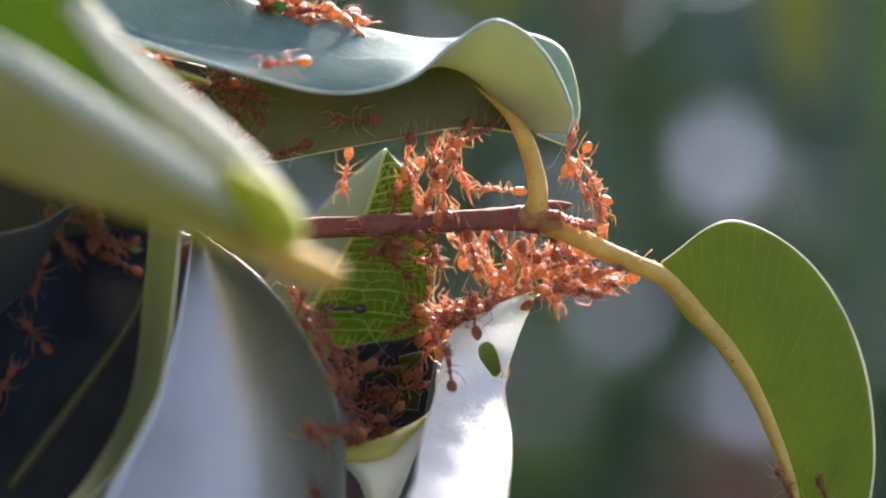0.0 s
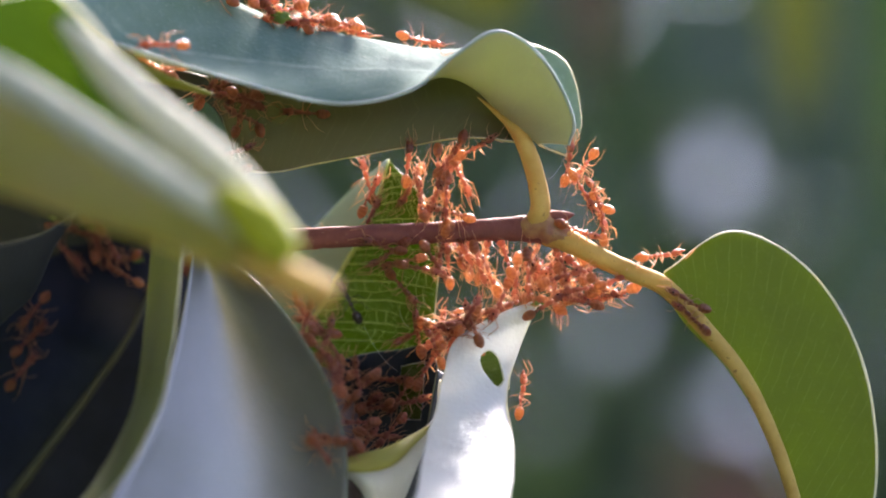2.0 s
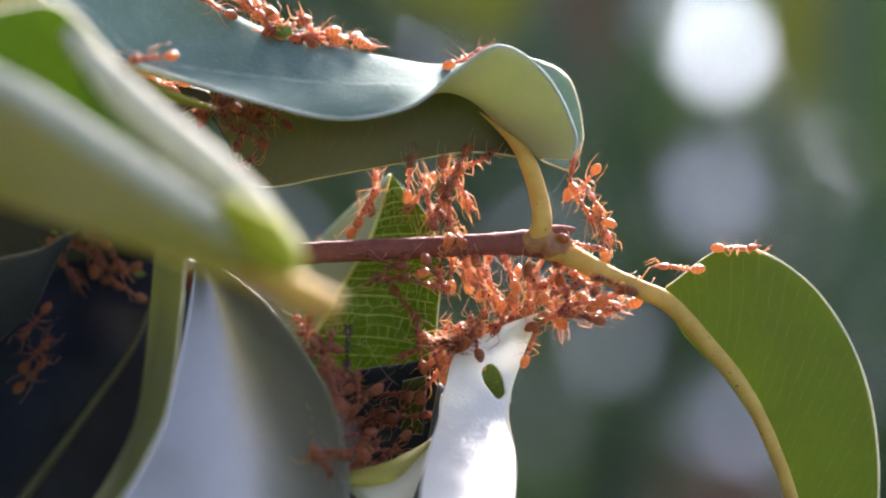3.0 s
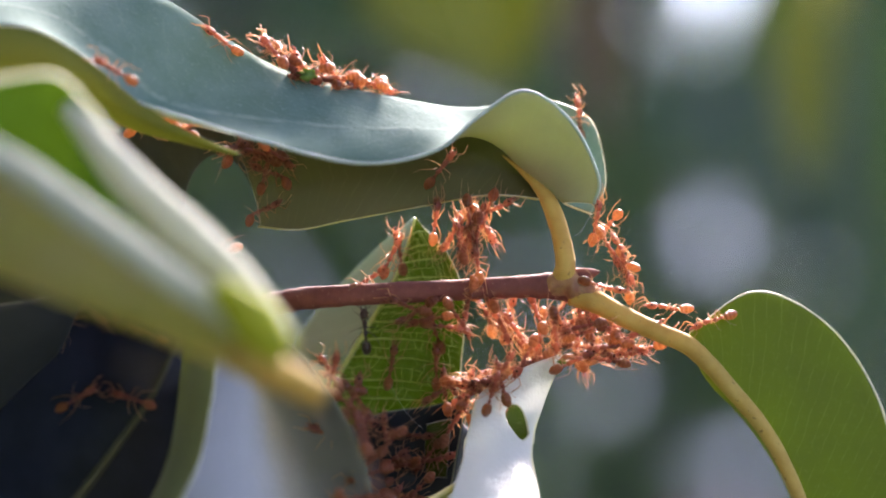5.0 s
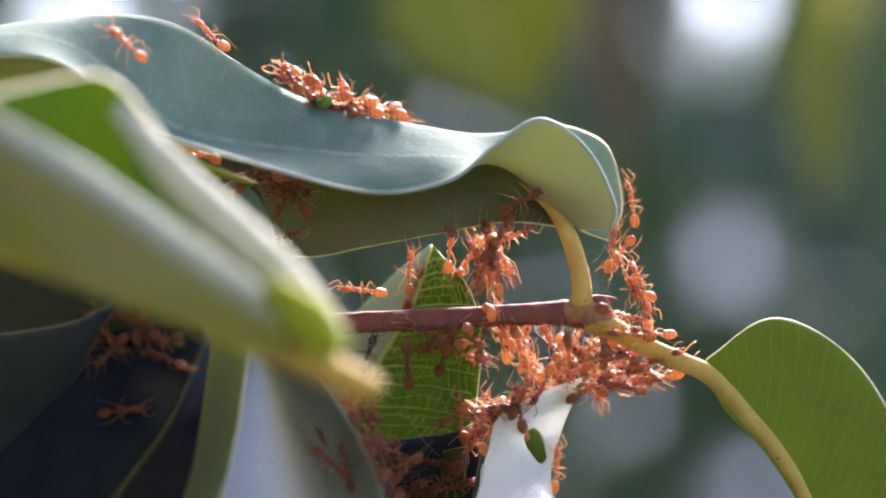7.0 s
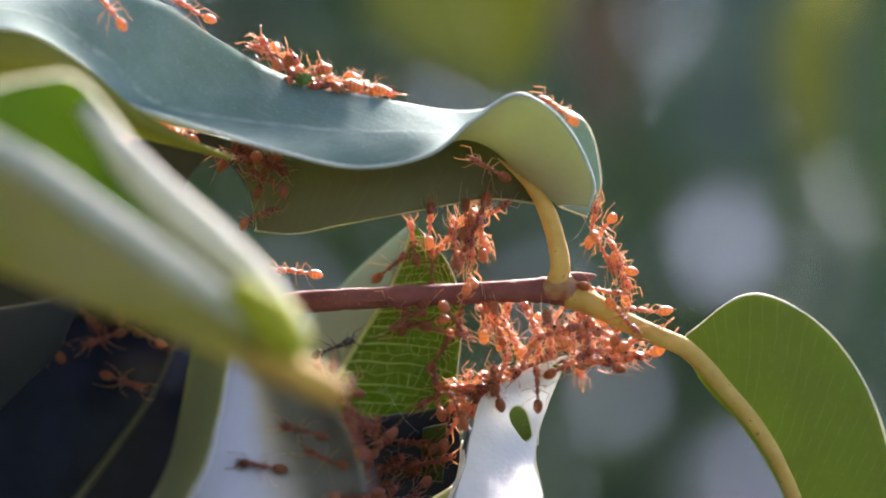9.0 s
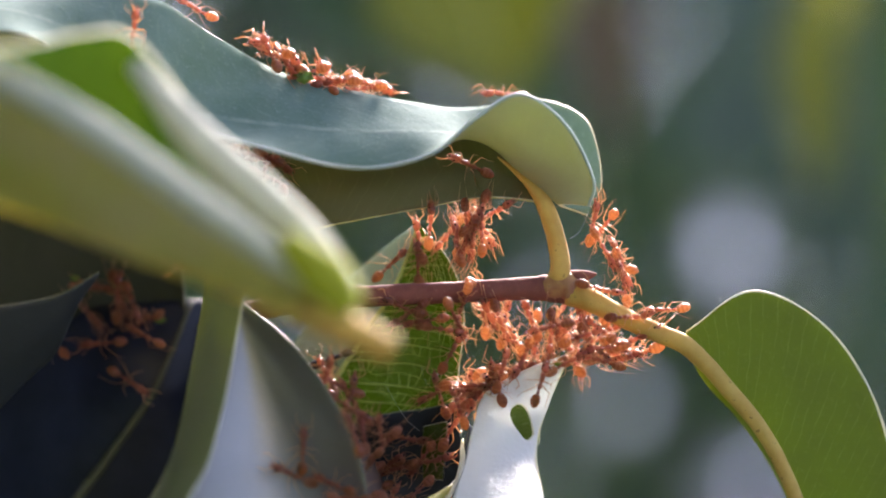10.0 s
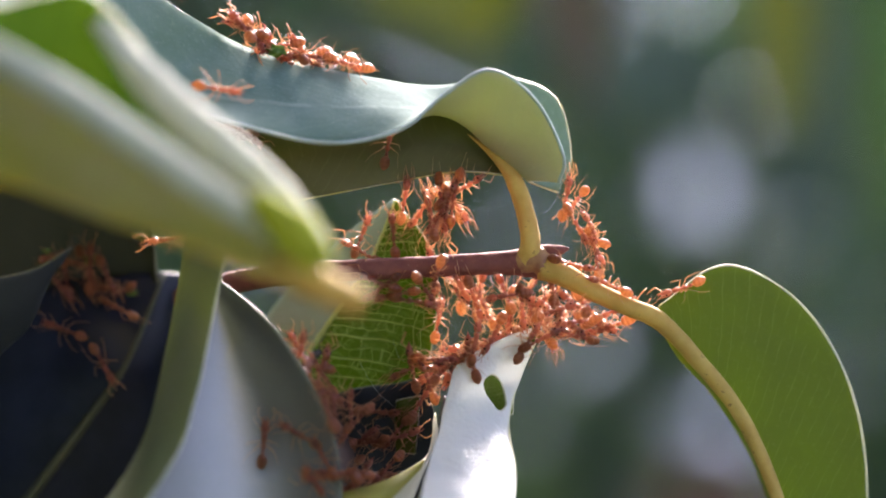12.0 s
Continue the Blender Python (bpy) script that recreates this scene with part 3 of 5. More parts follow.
# ---- the green leaf behind the twig ----
green_leaf = thing("leaf", at((-22.5, 11, -11.0)), "green backlit leaf with a pale net of veins", "leaf")
front = [(-9.5, 9, 16.2), (-14.8, 14, 12.0), (-21.0, 18, 5.9), (-26.2, 20, 0.1), (-30.5, 21, -7.4), (-33.3, 21, -16.9)]
mid = [(-9.3, 7, 16.0), (-11.0, 9, 10.2), (-13.2, 10, 4.5), (-17.0, 11, -1.9), (-21.6, 12, -9.9), (-26.3, 15, -18.4)]
back = [(-9.2, 7, 16.2), (-3.8, 6, 9.9), (-1.3, 6, 3.0), (-1.5, 7, -5.4), (-3.1, 9, -13.6), (-11.4, 14, -21.0)]
# the front half takes the grey colour that imitates its gloss
part("blade", blade(front, mid, back, nu=60, nv=24, thick=0.3, crease=0.7, halves=True), (NETTED, TOP, RIM, FILM), green_leaf)
part("midrib", rib_along(shifted(mid, 0, -0.3, 0), 0.22, 0.5), VEIN, green_leaf, "pale yellow midrib")
mid_c, back_c, front_c = (curve_points([at(p) for p in g], 120) for g in (mid, back, front))


def on_blade(u, v):
    """A place just before the green leaf's broad half: u along the midrib, v from the midrib to the margin."""
    w = max(0.0, min(0.999, u)) * 120
    k = int(w)
    f, m, b = (c[k].lerp(c[k + 1], w - k) for c in (front_c, mid_c, back_c))
    return m.lerp(b, v) + (f - m * 2 + b) * (0.15 * (v * v - v)) + Vector((0, -0.00028, 0))


def vein_line(u0, lean, bend, seed):
    return lambda v: u0 + lean * v + bend * v * v + 0.006 * noise.noise(Vector((v * 6, seed, 0)))


rng = random.Random(8)
VEINS = [vein_line(0.10 + 0.079 * k + rng.uniform(-0.01, 0.01), -0.09 - 0.004 * k, 0.055 + 0.02 * rng.random(), k * 3.7) for k in range(12)]
for line in VEINS:
    bm = bmesh.new()
    tube(bm, [on_blade(line(0.95 * s / 12), 0.95 * s / 12) for s in range(13)], (0.00014, 0.0001, 0.00004), 26, 5)
    part("side_vein", bm, VEIN, green_leaf)
bm = bmesh.new()
for a, b in zip(VEINS, VEINS[1:]):
    # a thin vein between each two, and short links that zigzag from one to the next
    end, k = rng.uniform(0.4, 0.8), rng.uniform(0.4, 0.6)
    wave = rng.uniform(0, 50)
    between = lambda v: a(v) * (1 - k) + b(v) * k + 0.014 * noise.noise(Vector((v * 9, wave, 5)))
    tube(bm, [on_blade(between(end * s / 10 + 0.02), end * s / 10 + 0.02) for s in range(11)], (0.00006, 0.000035), 16, 4)
    v = 0.08
    while v < 0.9:
        d = rng.uniform(-0.03, 0.05)
        lower, upper = (between, b) if rng.random() < 0.5 and v < end else (a, between) if v < end else (a, b)
        tube(bm, [on_blade(lower(v) * (1 - s) + upper(v + d) * s + 0.006 * math.sin(s * 6), v + d * s) for s in (0, 0.35, 0.7, 1)], (0.00005, 0.00004), 6, 4)
        v += rng.uniform(0.045, 0.12)
part("vein_net", bm, VEIN, green_leaf, "fine pale net of veins")

# ---- the pale folded leaf below ----
pale_leaf = thing("rolled_leaf", at((14.0, 0, -7.6)), "whitish glossy leaf, rolled lengthwise, with a bitten hole", "leaf")
front = [(5.2, -1, -10.8), (1.0, -3, -14.2), (-1.0, -9, -21.6), (-3.1, -19, -28.9), (-4.9, -33, -36.6), (-6.8, -45, -45.3), (-8.2, -56, -53.5)]
mid = [(13.1, -1, -7.3), (6.9, -2.0, -13.2), (4.7, -7.0, -21.8), (3.5, -17.0, -29.1), (2.4, -29.5, -36.9), (0.9, -41, -45.7), (-0.3, -52, -54.0)]
back = [(14.7, 0, -7.5), (11.5, 1, -15.2), (9.7, -3, -22.1), (10.6, -12, -29.5), (9.5, -24, -37.6), (7.9, -36, -46.3), (6.1, -47, -54.7)]


def bitten(u, v):
    a, b = (u - 0.248) / 0.05, (v - 0.69) / 0.23
    return abs((a + b) / 2) ** 3 + abs((a - b) / 1.0) ** 3 - 0.62 - 0.1 * math.sin(60 * u + 9 * v)


part("blade", blade(front, mid, back, nu=150, nv=60, thick=0.35, crease=0.0, wave=0.35, bite=bitten), (PALE, PALE, RIM), pale_leaf)
part("margin", rib_along(back, 0.08, 0.2), RIM, pale_leaf, "thin pale margin")
inner = thing("leaf", at((7.8, 4, -18.1)), "green leaf inside the rolled one", "leaf")
part("blade", blade([(5.4, 2, -13.6), (4.9, 1.5, -17.0), (5.0, 0, -20.8)], [(8.2, 2.6, -13.6), (8.2, 2, -17.2), (8.0, 0.4, -20.9)], [(11.0, 2.6, -14.2), (10.4, 2, -17.6), (10.2, 0.6, -20.8)], nu=24, nv=12, thick=0.3), (NETTED, TOP, RIM), inner)

# curled flap beside it
flap = thing("curled_leaf", at((-7.5, -6, -36.3)), "leaf with a curled yellowing lip", "leaf")
front = [(-17.7, -9, -31.7), (-12.7, -8.5, -30.6), (-8.3, -7, -29.3), (-4.4, -5, -27.5), (-2.0, -3, -25.7), (-0.4, -1, -22.5), (-0.8, 1, -19.3)]
mid = [(-17.2, -12, -31.7), (-12.6, -13, -33.1), (-9.3, -13, -34.7), (-6.3, -11, -33.5), (-3.9, -8, -30.3), (-1.8, -4, -26.0), (-1.0, -1, -22.4), (-0.9, 1, -19.8)]
back = [(-17.0, -11, -32.0), (-13.0, -11, -36.1), (-10.9, -10, -42.2), (-8.3, -9, -40.9), (-6.0, -8, -36.2), (-3.3, -6, -29.0), (-1.3, -2, -24.6), (-1.0, 1, -20.1)]
part("blade", blade(front, mid, back, nu=60, nv=18, thick=0.35, crease=0.0), (PALE, PALE, RIM), flap)
part("lip", blade([(-17.6, -13, -31.3), (-13.0, -13, -30.2), (-8.2, -12, -28.9), (-2.4, -6, -26.1)], [(-16.2, -14.5, -32.0), (-12.5, -15, -31.4), (-8.2, -14, -30.3), (-2.8, -7, -26.9)], [(-15.3, -14.5, -32.8), (-11.8, -15, -32.8), (-7.8, -14, -31.6), (-3.2, -7.5, -27.5)], nu=36, nv=10), (YELLOWED, YELLOWED, RIM), flap, "yellowing rolled lip")
# the dark colour of this edge stands in for shade in the fold
dark_fold = thing("leaf", at((-4.0, 0, -34.1)), "leaf edge in the fold, coloured dark for its shade", "leaf")
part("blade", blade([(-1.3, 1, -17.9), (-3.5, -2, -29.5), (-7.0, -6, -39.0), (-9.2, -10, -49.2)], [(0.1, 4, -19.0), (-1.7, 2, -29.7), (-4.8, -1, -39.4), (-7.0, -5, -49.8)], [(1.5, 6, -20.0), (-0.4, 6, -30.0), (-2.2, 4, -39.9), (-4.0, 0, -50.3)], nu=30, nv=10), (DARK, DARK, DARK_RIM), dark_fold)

# the hollow between the leaves; a near-black leaf stands in for its shade
hollow = thing("leaf", at((-11.5, 12, -23.9)), "leaf at the back of the hollow, coloured dark for its shade", "leaf")
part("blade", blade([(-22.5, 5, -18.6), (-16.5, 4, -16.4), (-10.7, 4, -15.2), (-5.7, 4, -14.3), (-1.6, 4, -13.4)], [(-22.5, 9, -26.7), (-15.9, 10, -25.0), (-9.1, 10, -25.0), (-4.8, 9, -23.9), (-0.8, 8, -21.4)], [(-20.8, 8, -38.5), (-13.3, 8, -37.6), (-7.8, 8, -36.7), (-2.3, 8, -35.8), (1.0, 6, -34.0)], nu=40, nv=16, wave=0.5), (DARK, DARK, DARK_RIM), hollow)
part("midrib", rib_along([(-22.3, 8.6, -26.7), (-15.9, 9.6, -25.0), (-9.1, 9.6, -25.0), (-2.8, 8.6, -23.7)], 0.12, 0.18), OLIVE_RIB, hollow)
slit = thing("leaf", at((-5.9, 9, -21.9)), "sliver of green leaf in the hollow", "leaf")
part("blade", blade([(-7.0, 5, -17.4), (-7.3, 5.5, -21.2), (-7.0, 6, -25.9)], [(-5.4, 4.6, -17.0), (-5.6, 5.2, -21.2), (-5.5, 5.6, -25.8)], [(-3.3, 5, -16.6), (-3.6, 5.5, -21.2), (-4.0, 6, -25.9)], nu=16, nv=8), (NETTED, TOP, RIM), slit)
brown_strip = thing("leaf", at((-15.7, 2, -27.0)), "brownish leaf edge beside the dark leaf", "leaf")
part("blade", blade([(-21.1, -2, -17.1), (-18.2, -3, -22.3), (-16.4, -4, -28.5), (-15.8, -5, -37.3), (-16.3, -6, -46.1)], [(-19.7, 0, -17.2), (-16.1, 0, -22.4), (-14.3, -1, -28.6), (-13.6, -2, -37.5), (-13.8, -3, -46.4)], [(-19.0, 4, -17.6), (-15.1, 4, -22.6), (-13.3, 3, -28.9), (-12.6, 2, -37.9), (-12.5, 1, -46.8)], nu=40, nv=10), (BROWN, BROWN, RIM), brown_strip)
part("midrib", rib_along([(-19.7, 0, -17.2), (-16.1, 0, -22.4), (-14.3, -1, -28.6), (-13.6, -2, -37.5), (-13.8, -3, -46.4)], 0.12, 0.18), OLIVE_RIB, brown_strip)

# ---- the dark leaves ----
sheen_leaf = thing("leaf", at((-39.0, -5, 2.7)), "dark glossy leaf with a broad pale sheen", "leaf")
front = [(-39.3, -6, 2.8), (-40.7, -9, -6.8), (-42.4, -12.5, -16.0), (-45.0, -16.5, -24.9), (-49.6, -21.5, -34.2), (-55.8, -30, -46.9)]
mid = [(-38.7, -5, 2.9), (-33.0, -7, -7.8), (-30.2, -8.5, -18.2), (-29.5, -10, -28.2), (-31.1, -12, -38.3), (-35.4, -16, -51.5)]
back = [(-38.4, -8, 2.6), (-28.4, -13.5, -4.5), (-20.5, -15, -14.6), (-16.4, -15, -23.9), (-15.1, -15, -34.6), (-15.4, -15, -52.6)]
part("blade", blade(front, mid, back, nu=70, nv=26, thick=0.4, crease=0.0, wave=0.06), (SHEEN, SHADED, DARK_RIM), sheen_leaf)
part("midrib", rib_along(shifted(mid, 0, 0.6, 0), 0.09, 0.24), OLIVE_RIB, sheen_leaf)

dark_leaf = thing("leaf", at((-61.7, 22, 0.1)), "waxy leaf coloured very dark for its shade, with an olive midrib", "leaf")
front = [(-62.5, 24, 2.2), (-72.4, 24, -3.7), (-80.5, 27, -11.4), (-87.0, 31, -24.9), (-93.7, 36, -44.6), (-96.8, 42, -69.8)]
mid = [(-45.8, 23, 3.1), (-51.5, 19, -11.3), (-58.3, 21, -21.1), (-65.3, 24, -30.2), (-72.9, 27, -40.0), (-84.0, 36, -68.9)]
back = [(-41.8, 26, 1.5), (-43.2, 26, -11.3), (-44.5, 29, -24.8), (-48.6, 32, -36.5), (-53.8, 36, -50.4), (-62.4, 42, -69.8)]
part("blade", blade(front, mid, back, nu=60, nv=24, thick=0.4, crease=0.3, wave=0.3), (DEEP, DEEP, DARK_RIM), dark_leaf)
part("midrib", rib_along(shifted(mid[:5], 0, -1.2, 0), 0.35, 0.9), OLIVE_RIB, dark_leaf, "olive midrib")

# this leaf gets its shade from its colour
grey_leaf = thing("leaf", at((-66.1, -6, 1.9)), "leaf coloured dark blue-grey for its shade", "leaf")
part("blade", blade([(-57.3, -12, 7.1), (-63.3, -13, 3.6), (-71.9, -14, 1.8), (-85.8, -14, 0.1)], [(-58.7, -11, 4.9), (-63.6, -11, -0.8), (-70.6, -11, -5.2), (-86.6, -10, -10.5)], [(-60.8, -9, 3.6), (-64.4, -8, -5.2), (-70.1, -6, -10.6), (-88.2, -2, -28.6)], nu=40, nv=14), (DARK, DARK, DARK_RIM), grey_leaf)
part("midrib", rib_along([(-59.4, -6, 5.0), (-64.0, -8, -0.8), (-70.8, -10, -5.2), (-86.2, -12, -10.4)], 0.12, 0.18), OLIVE_RIB, grey_leaf)

strip_leaf = thing("leaf", at((-42.4, -25, 1.8)), "olive leaf standing edge-on with a pale margin", "leaf")
front = [(-39.8, -19, 9.6), (-40.1, -20, 1.8), (-40.5, -24, -6.7), (-41.0, -28, -14.3), (-42.7, -33, -23.3), (-48.2, -40, -33.5), (-57.5, -46, -41.9)]
mid = [(-42.9, -16, 9.6), (-43.0, -17, 1.8), (-43.4, -21, -6.8), (-44.0, -25, -14.4), (-45.7, -30, -23.4), (-50.6, -37, -33.8), (-59.0, -43, -42.2)]
back = [(-45.9, -10, 9.8), (-45.6, -11, 1.8), (-45.9, -15, -6.9), (-46.3, -19, -14.6), (-47.6, -24, -23.8), (-52.8, -31, -34.3), (-60.4, -37, -42.9)]
part("blade", blade(front, mid, back, nu=50, nv=14, thick=0.4), (OLIVE, OLIVE, RIM), strip_leaf)
part("midrib", rib_along(shifted(mid, -0.3, 0.8, 0), 0.18, 0.24), RIB, strip_leaf)

# ---- the near leaf, far out of focus ----
near_leaf = thing("folded_leaf", at((-22.8, -75.0, 0.9)), "folded green leaf with whitish margins and a cut stalk", "leaf")
front = [(-88.2, -83.8, 41.1), (-79.4, -83.8, 37.4), (-68.4, -83.8, 32.3), (-61.8, -83.8, 29.1), (-55.4, -82.7, 25.7), (-49.1, -81.6, 21.5), (-39.5, -80.5, 14.8), (-27.9, -77.2, 6.7), (-22.0, -76.1, 2.0)]
mid = [(-90.4, -75.0, 18.9), (-81.2, -75.0, 16.3), (-70.1, -75.0, 13.6), (-63.3, -75.0, 11.8), (-56.6, -75.0, 9.7), (-50.0, -75.0, 7.5), (-40.0, -75.0, 4.3), (-28.1, -75.0, 0.1), (-22.0, -75.0, -1.1)]
back = [(-88.5, -82.7, 40.9), (-79.8, -81.6, 37.4), (-69.1, -80.5, 33.2), (-63.5, -73.9, 34.6), (-57.6, -68.4, 36.7), (-51.3, -65.1, 36.5), (-41.0, -66.2, 24.7), (-28.5, -69.5, 13.6), (-19.1, -73.9, 4.2)]
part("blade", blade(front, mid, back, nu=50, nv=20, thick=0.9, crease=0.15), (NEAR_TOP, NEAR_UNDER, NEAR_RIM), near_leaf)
for g, radii in ((front[1:], (1.2, 2.0, 2.3, 2.2, 1.2)), (back[5:], (1.2, 2.7, 3.1, 2.7, 1.3))):
    inward = [Vector(p).lerp(Vector(q), 0.11) for p, q in zip(g, mid[len(mid) - len(g) :])]
    bm = bmesh.new()
    tube(bm, [at(p) for p in inward], [v * 0.001 for v in radii], 40, 12)
    part("margin", bm, NEAR_RIM, near_leaf, "whitish thickened margin")
bm = bmesh.new()
tube(bm, [at(p) for p in ((-26.5, -75.0, 1.2), (-22.0, -75.0, -0.7), (-17.9, -75.0, -2.5), (-13.8, -75.0, -4.3))], [v * 0.001 for v in (2.6, 2.4, 2.2, 2.0)], 20, 14)
part("petiole", bm, PETIOLE, near_leaf, "short cut petiole")
bm = bmesh.new()
tube(bm, [at(p) for p in ((-28.5, -79.4, 9.8), (-23.2, -80.5, 5.3), (-19.1, -81.6, 1.2))], [v * 0.001 for v in (1.4, 3.4, 2.0)], 16, 12)
part("leaf_base", bm, YOUNG, near_leaf, "fresh green leaf base")

# ---- blurred leaves farther back ----
BACK_A = leaf_material("yellow_green_back_leaf", (0.06, 0.09, 0.012), (0.10, 0.115, 0.016), (0.16, 0.16, 0.04), (0.30, 0.33, 0.02), 0.36, 0.5)
BACK_B = leaf_material("fresh_green_back_leaf", (0.07, 0.16, 0.02), (0.10, 0.22, 0.03), (0.2, 0.3, 0.1), (0.22, 0.34, 0.04), 0.36, 0.5)
BACK_C = leaf_material("deep_green_back_leaf", (0.03, 0.07, 0.04), (0.05, 0.09, 0.05), (0.1, 0.12, 0.08), (0.1, 0.25, 0.05), 0.2, 0.4)
BACK_D = leaf_material("red_brown_back_leaf", (0.16, 0.07, 0.05), (0.2, 0.09, 0.06), (0.2, 0.12, 0.1), (0.3, 0.15, 0.1), 0.2, 0.6)


def back_leaf(a, b, width, material, label):
    a, b = Vector(a), Vector(b)
    side = (b - a).cross(Vector((0, 1, 0))).normalized() * width
    line = [a.lerp(b, s) for s in (0, 0.3, 0.65, 1)]
    ob = thing("leaf", at(a), label, "leaf", "out-of-focus leaves in the background")
    f = [p + side * k + Vector((0, -4, 0)) for p, k in zip(line, (0.05, 0.5, 0.4, 0.02))]
    g = [p - side * k + Vector((0, -4, 0)) for p, k in zip(line, (0.05, 0.5, 0.4, 0.02))]
    part("blade", blade(f, line, g, nu=16, nv=8, thick=0.5), (material, material, RIM), ob)
    part("midrib", rib_along(line, 1.2, 0.5), RIB, ob)
    return ob


back_leaf((-4, 420, 132), (17, 420, 70), 62, BACK_A, "blurred yellow-green leaf hanging point down")
back_leaf((368, 2400, 422), (391, 2400, 120), 165, BACK_B, "blurred fresh green leaf hanging in the distance")
back_leaf((426, 1900, 301), (402, 1900, 10), 110, BACK_B, "blurred fresh green leaf hanging in the distance")
back_leaf((194, 2000, -196), (351, 2000, -225), 90, BACK_D, "blurred reddish brown withered leaf")
back_leaf((341, 1700, 226), (357, 1700, 53), 80, BACK_B, "blurred fresh green leaf hanging in the distance")
back_leaf((176, 900, 185), (184, 900, 150), 26, YELLOWED, "small blurred yellow leaf hanging in the distance")
back_leaf((58, 900, 175), (86, 900, 122), 44, BROWN, "blurred dry brown leaf in the distance")
back_leaf((72, 1100, 92), (102, 1100, -24), 46, BACK_C, "blurred deep green leaf in the distance")
back_leaf((226, 1000, 70), (210, 1000, -60), 40, BACK_C, "blurred deep green leaf in the distance")
back_leaf((43, 1100, 152), (56, 1100, 84), 54, BACK_C, "blurred deep green leaf in the distance")
back_leaf((43, 500, 124), (55, 500, 59), 22, BROWN, "blurred dull brown leaf hanging behind")
back_leaf((118, 500, 120), (121, 500, 44), 22, BACK_A, "blurred fresh green leaf hanging behind")
back_leaf((141, 520, 126), (146, 520, 30), 20, BACK_C, "blurred deep green leaf hanging behind")
swaying = back_leaf((261.7, 2300, 278.3), (300.2, 2300, 129.6), 150, BACK_C, "deep green leaf swaying in the distance")
passing = back_leaf((259.5, 2300, 433.8), (272.6, 2300, 250.9), 140, BACK_C, "deep green leaf swaying in the distance")
hanging = back_leaf((413.1, 2300, 223.3), (399.2, 2300, 30.6), 140, BACK_C, "deep green leaf swaying in the distance")

# ---- weaver ants ----
def lathe(bm, profile, sides=12, flat=1.0, lift=(), slot=0):
    """A body of rings along x: profile rows of x, radius; flat squeezes it in height; lift raises rings."""
    rings = []
    for i, (x, r) in enumerate(profile):
        z0 = lift[i] if lift else 0.0
        rings.append([bm.verts.new((x * 0.001, r * 0.001 * math.cos(w), (z0 + r * flat * math.sin(w)) * 0.001)) for w in (2 * math.pi * j / sides for j in range(sides))])
    for a, b in zip(rings, rings[1:]):
        for j in range(sides):
            bm.faces.new((a[j], a[(j + 1) % sides], b[(j + 1) % sides], b[j])).material_index = slot
    bm.faces.new(rings[0][::-1]).material_index = slot
    bm.faces.new(rings[-1]).material_index = slot


def limb(bm, pts, radii, sides=6):
    """A jointed limb of straight members with thicker joints; millimetres."""
    pts = [Vector(p) * 0.001 for p in pts]
    rings = []
    for i, c in enumerate(pts):
        d = ((pts[min(i + 1, len(pts) - 1)] - c).normalized() + (c - pts[max(i - 1, 0)]).normalized()).normalized()
        a = d.cross(Vector((0.31, 0.17, 0.93))).normalized()
        b = d.cross(a)
        rings.append([bm.verts.new(c + (a * math.cos(w) + b * math.sin(w)) * radii[i] * 0.001) for w in (2 * math.pi * j / sides for j in range(sides))])
    for r0, r1 in zip(rings, rings[1:]):
        for j in range(sides):
            bm.faces.new((r0[j], r0[(j + 1) % sides], r1[(j + 1) % sides], r1[j]))
    bm.faces.new(rings[0][::-1])
    bm.faces.new(rings[-1])


def bent(p, q, s, sag):
    m = Vector(p).lerp(Vector(q), s)
    return (m.x, m.y, m.z + sag)


LEG_POSES = {
    # fore, middle and hind leg: knee, heel, foot for the left side
    "walking": (((1.7, 1.2, 0.9), (2.3, 1.9, -0.9), (2.9, 2.2, -1.3)), ((0.2, 1.4, 1.0), (0.0, 2.3, -0.9), (-0.3, 2.7, -1.3)), ((-1.5, 1.2, 1.1), (-2.7, 1.8, -0.8), (-3.7, 2.0, -1.3))),
    "stretched": (((2.1, 0.7, 0.3), (3.6, 0.7, -0.3), (4.9, 0.5, -0.5)), ((1.4, 1.1, 0.6), (2.6, 1.4, -0.5), (3.6, 1.3, -0.9)), ((-1.9, 0.8, 0.9), (-3.9, 0.8, 0.1), (-5.6, 0.5, -0.3))),
    "clinging": (((1.7, 0.9, 0.4), (3.0, 1.2, 0.0), (4.0, 1.0, -0.5)), ((-0.3, 1.3, 0.6), (0.5, 2.0, -0.3), (1.1, 2.2, -0.8)), ((-1.5, 1.0, 0.5), (-3.2, 1.3, -0.2), (-4.5, 1.1, -0.7))),
    "raised": (((1.8, 1.0, 1.0), (2.8, 1.3, -0.8), (3.6, 1.3, -1.3)), ((0.4, 1.3, 1.2), (0.9, 2.2, -0.7), (1.2, 2.6, -1.3)), ((-1.3, 1.2, 1.3), (-2.1, 2.0, -0.6), (-2.7, 2.4, -1.3))),
    "folded": (((1.5, 0.9, 0.5), (2.3, 1.0, -0.8), (3.0, 0.7, -1.1)), ((0.5, 1.1, 0.5), (-0.2, 1.4, -0.7), (0.3, 1.6, -1.1)), ((-1.5, 0.9, 0.6), (-2.3, 1.1, -0.7), (-3.2, 0.9, -1.0))),
}


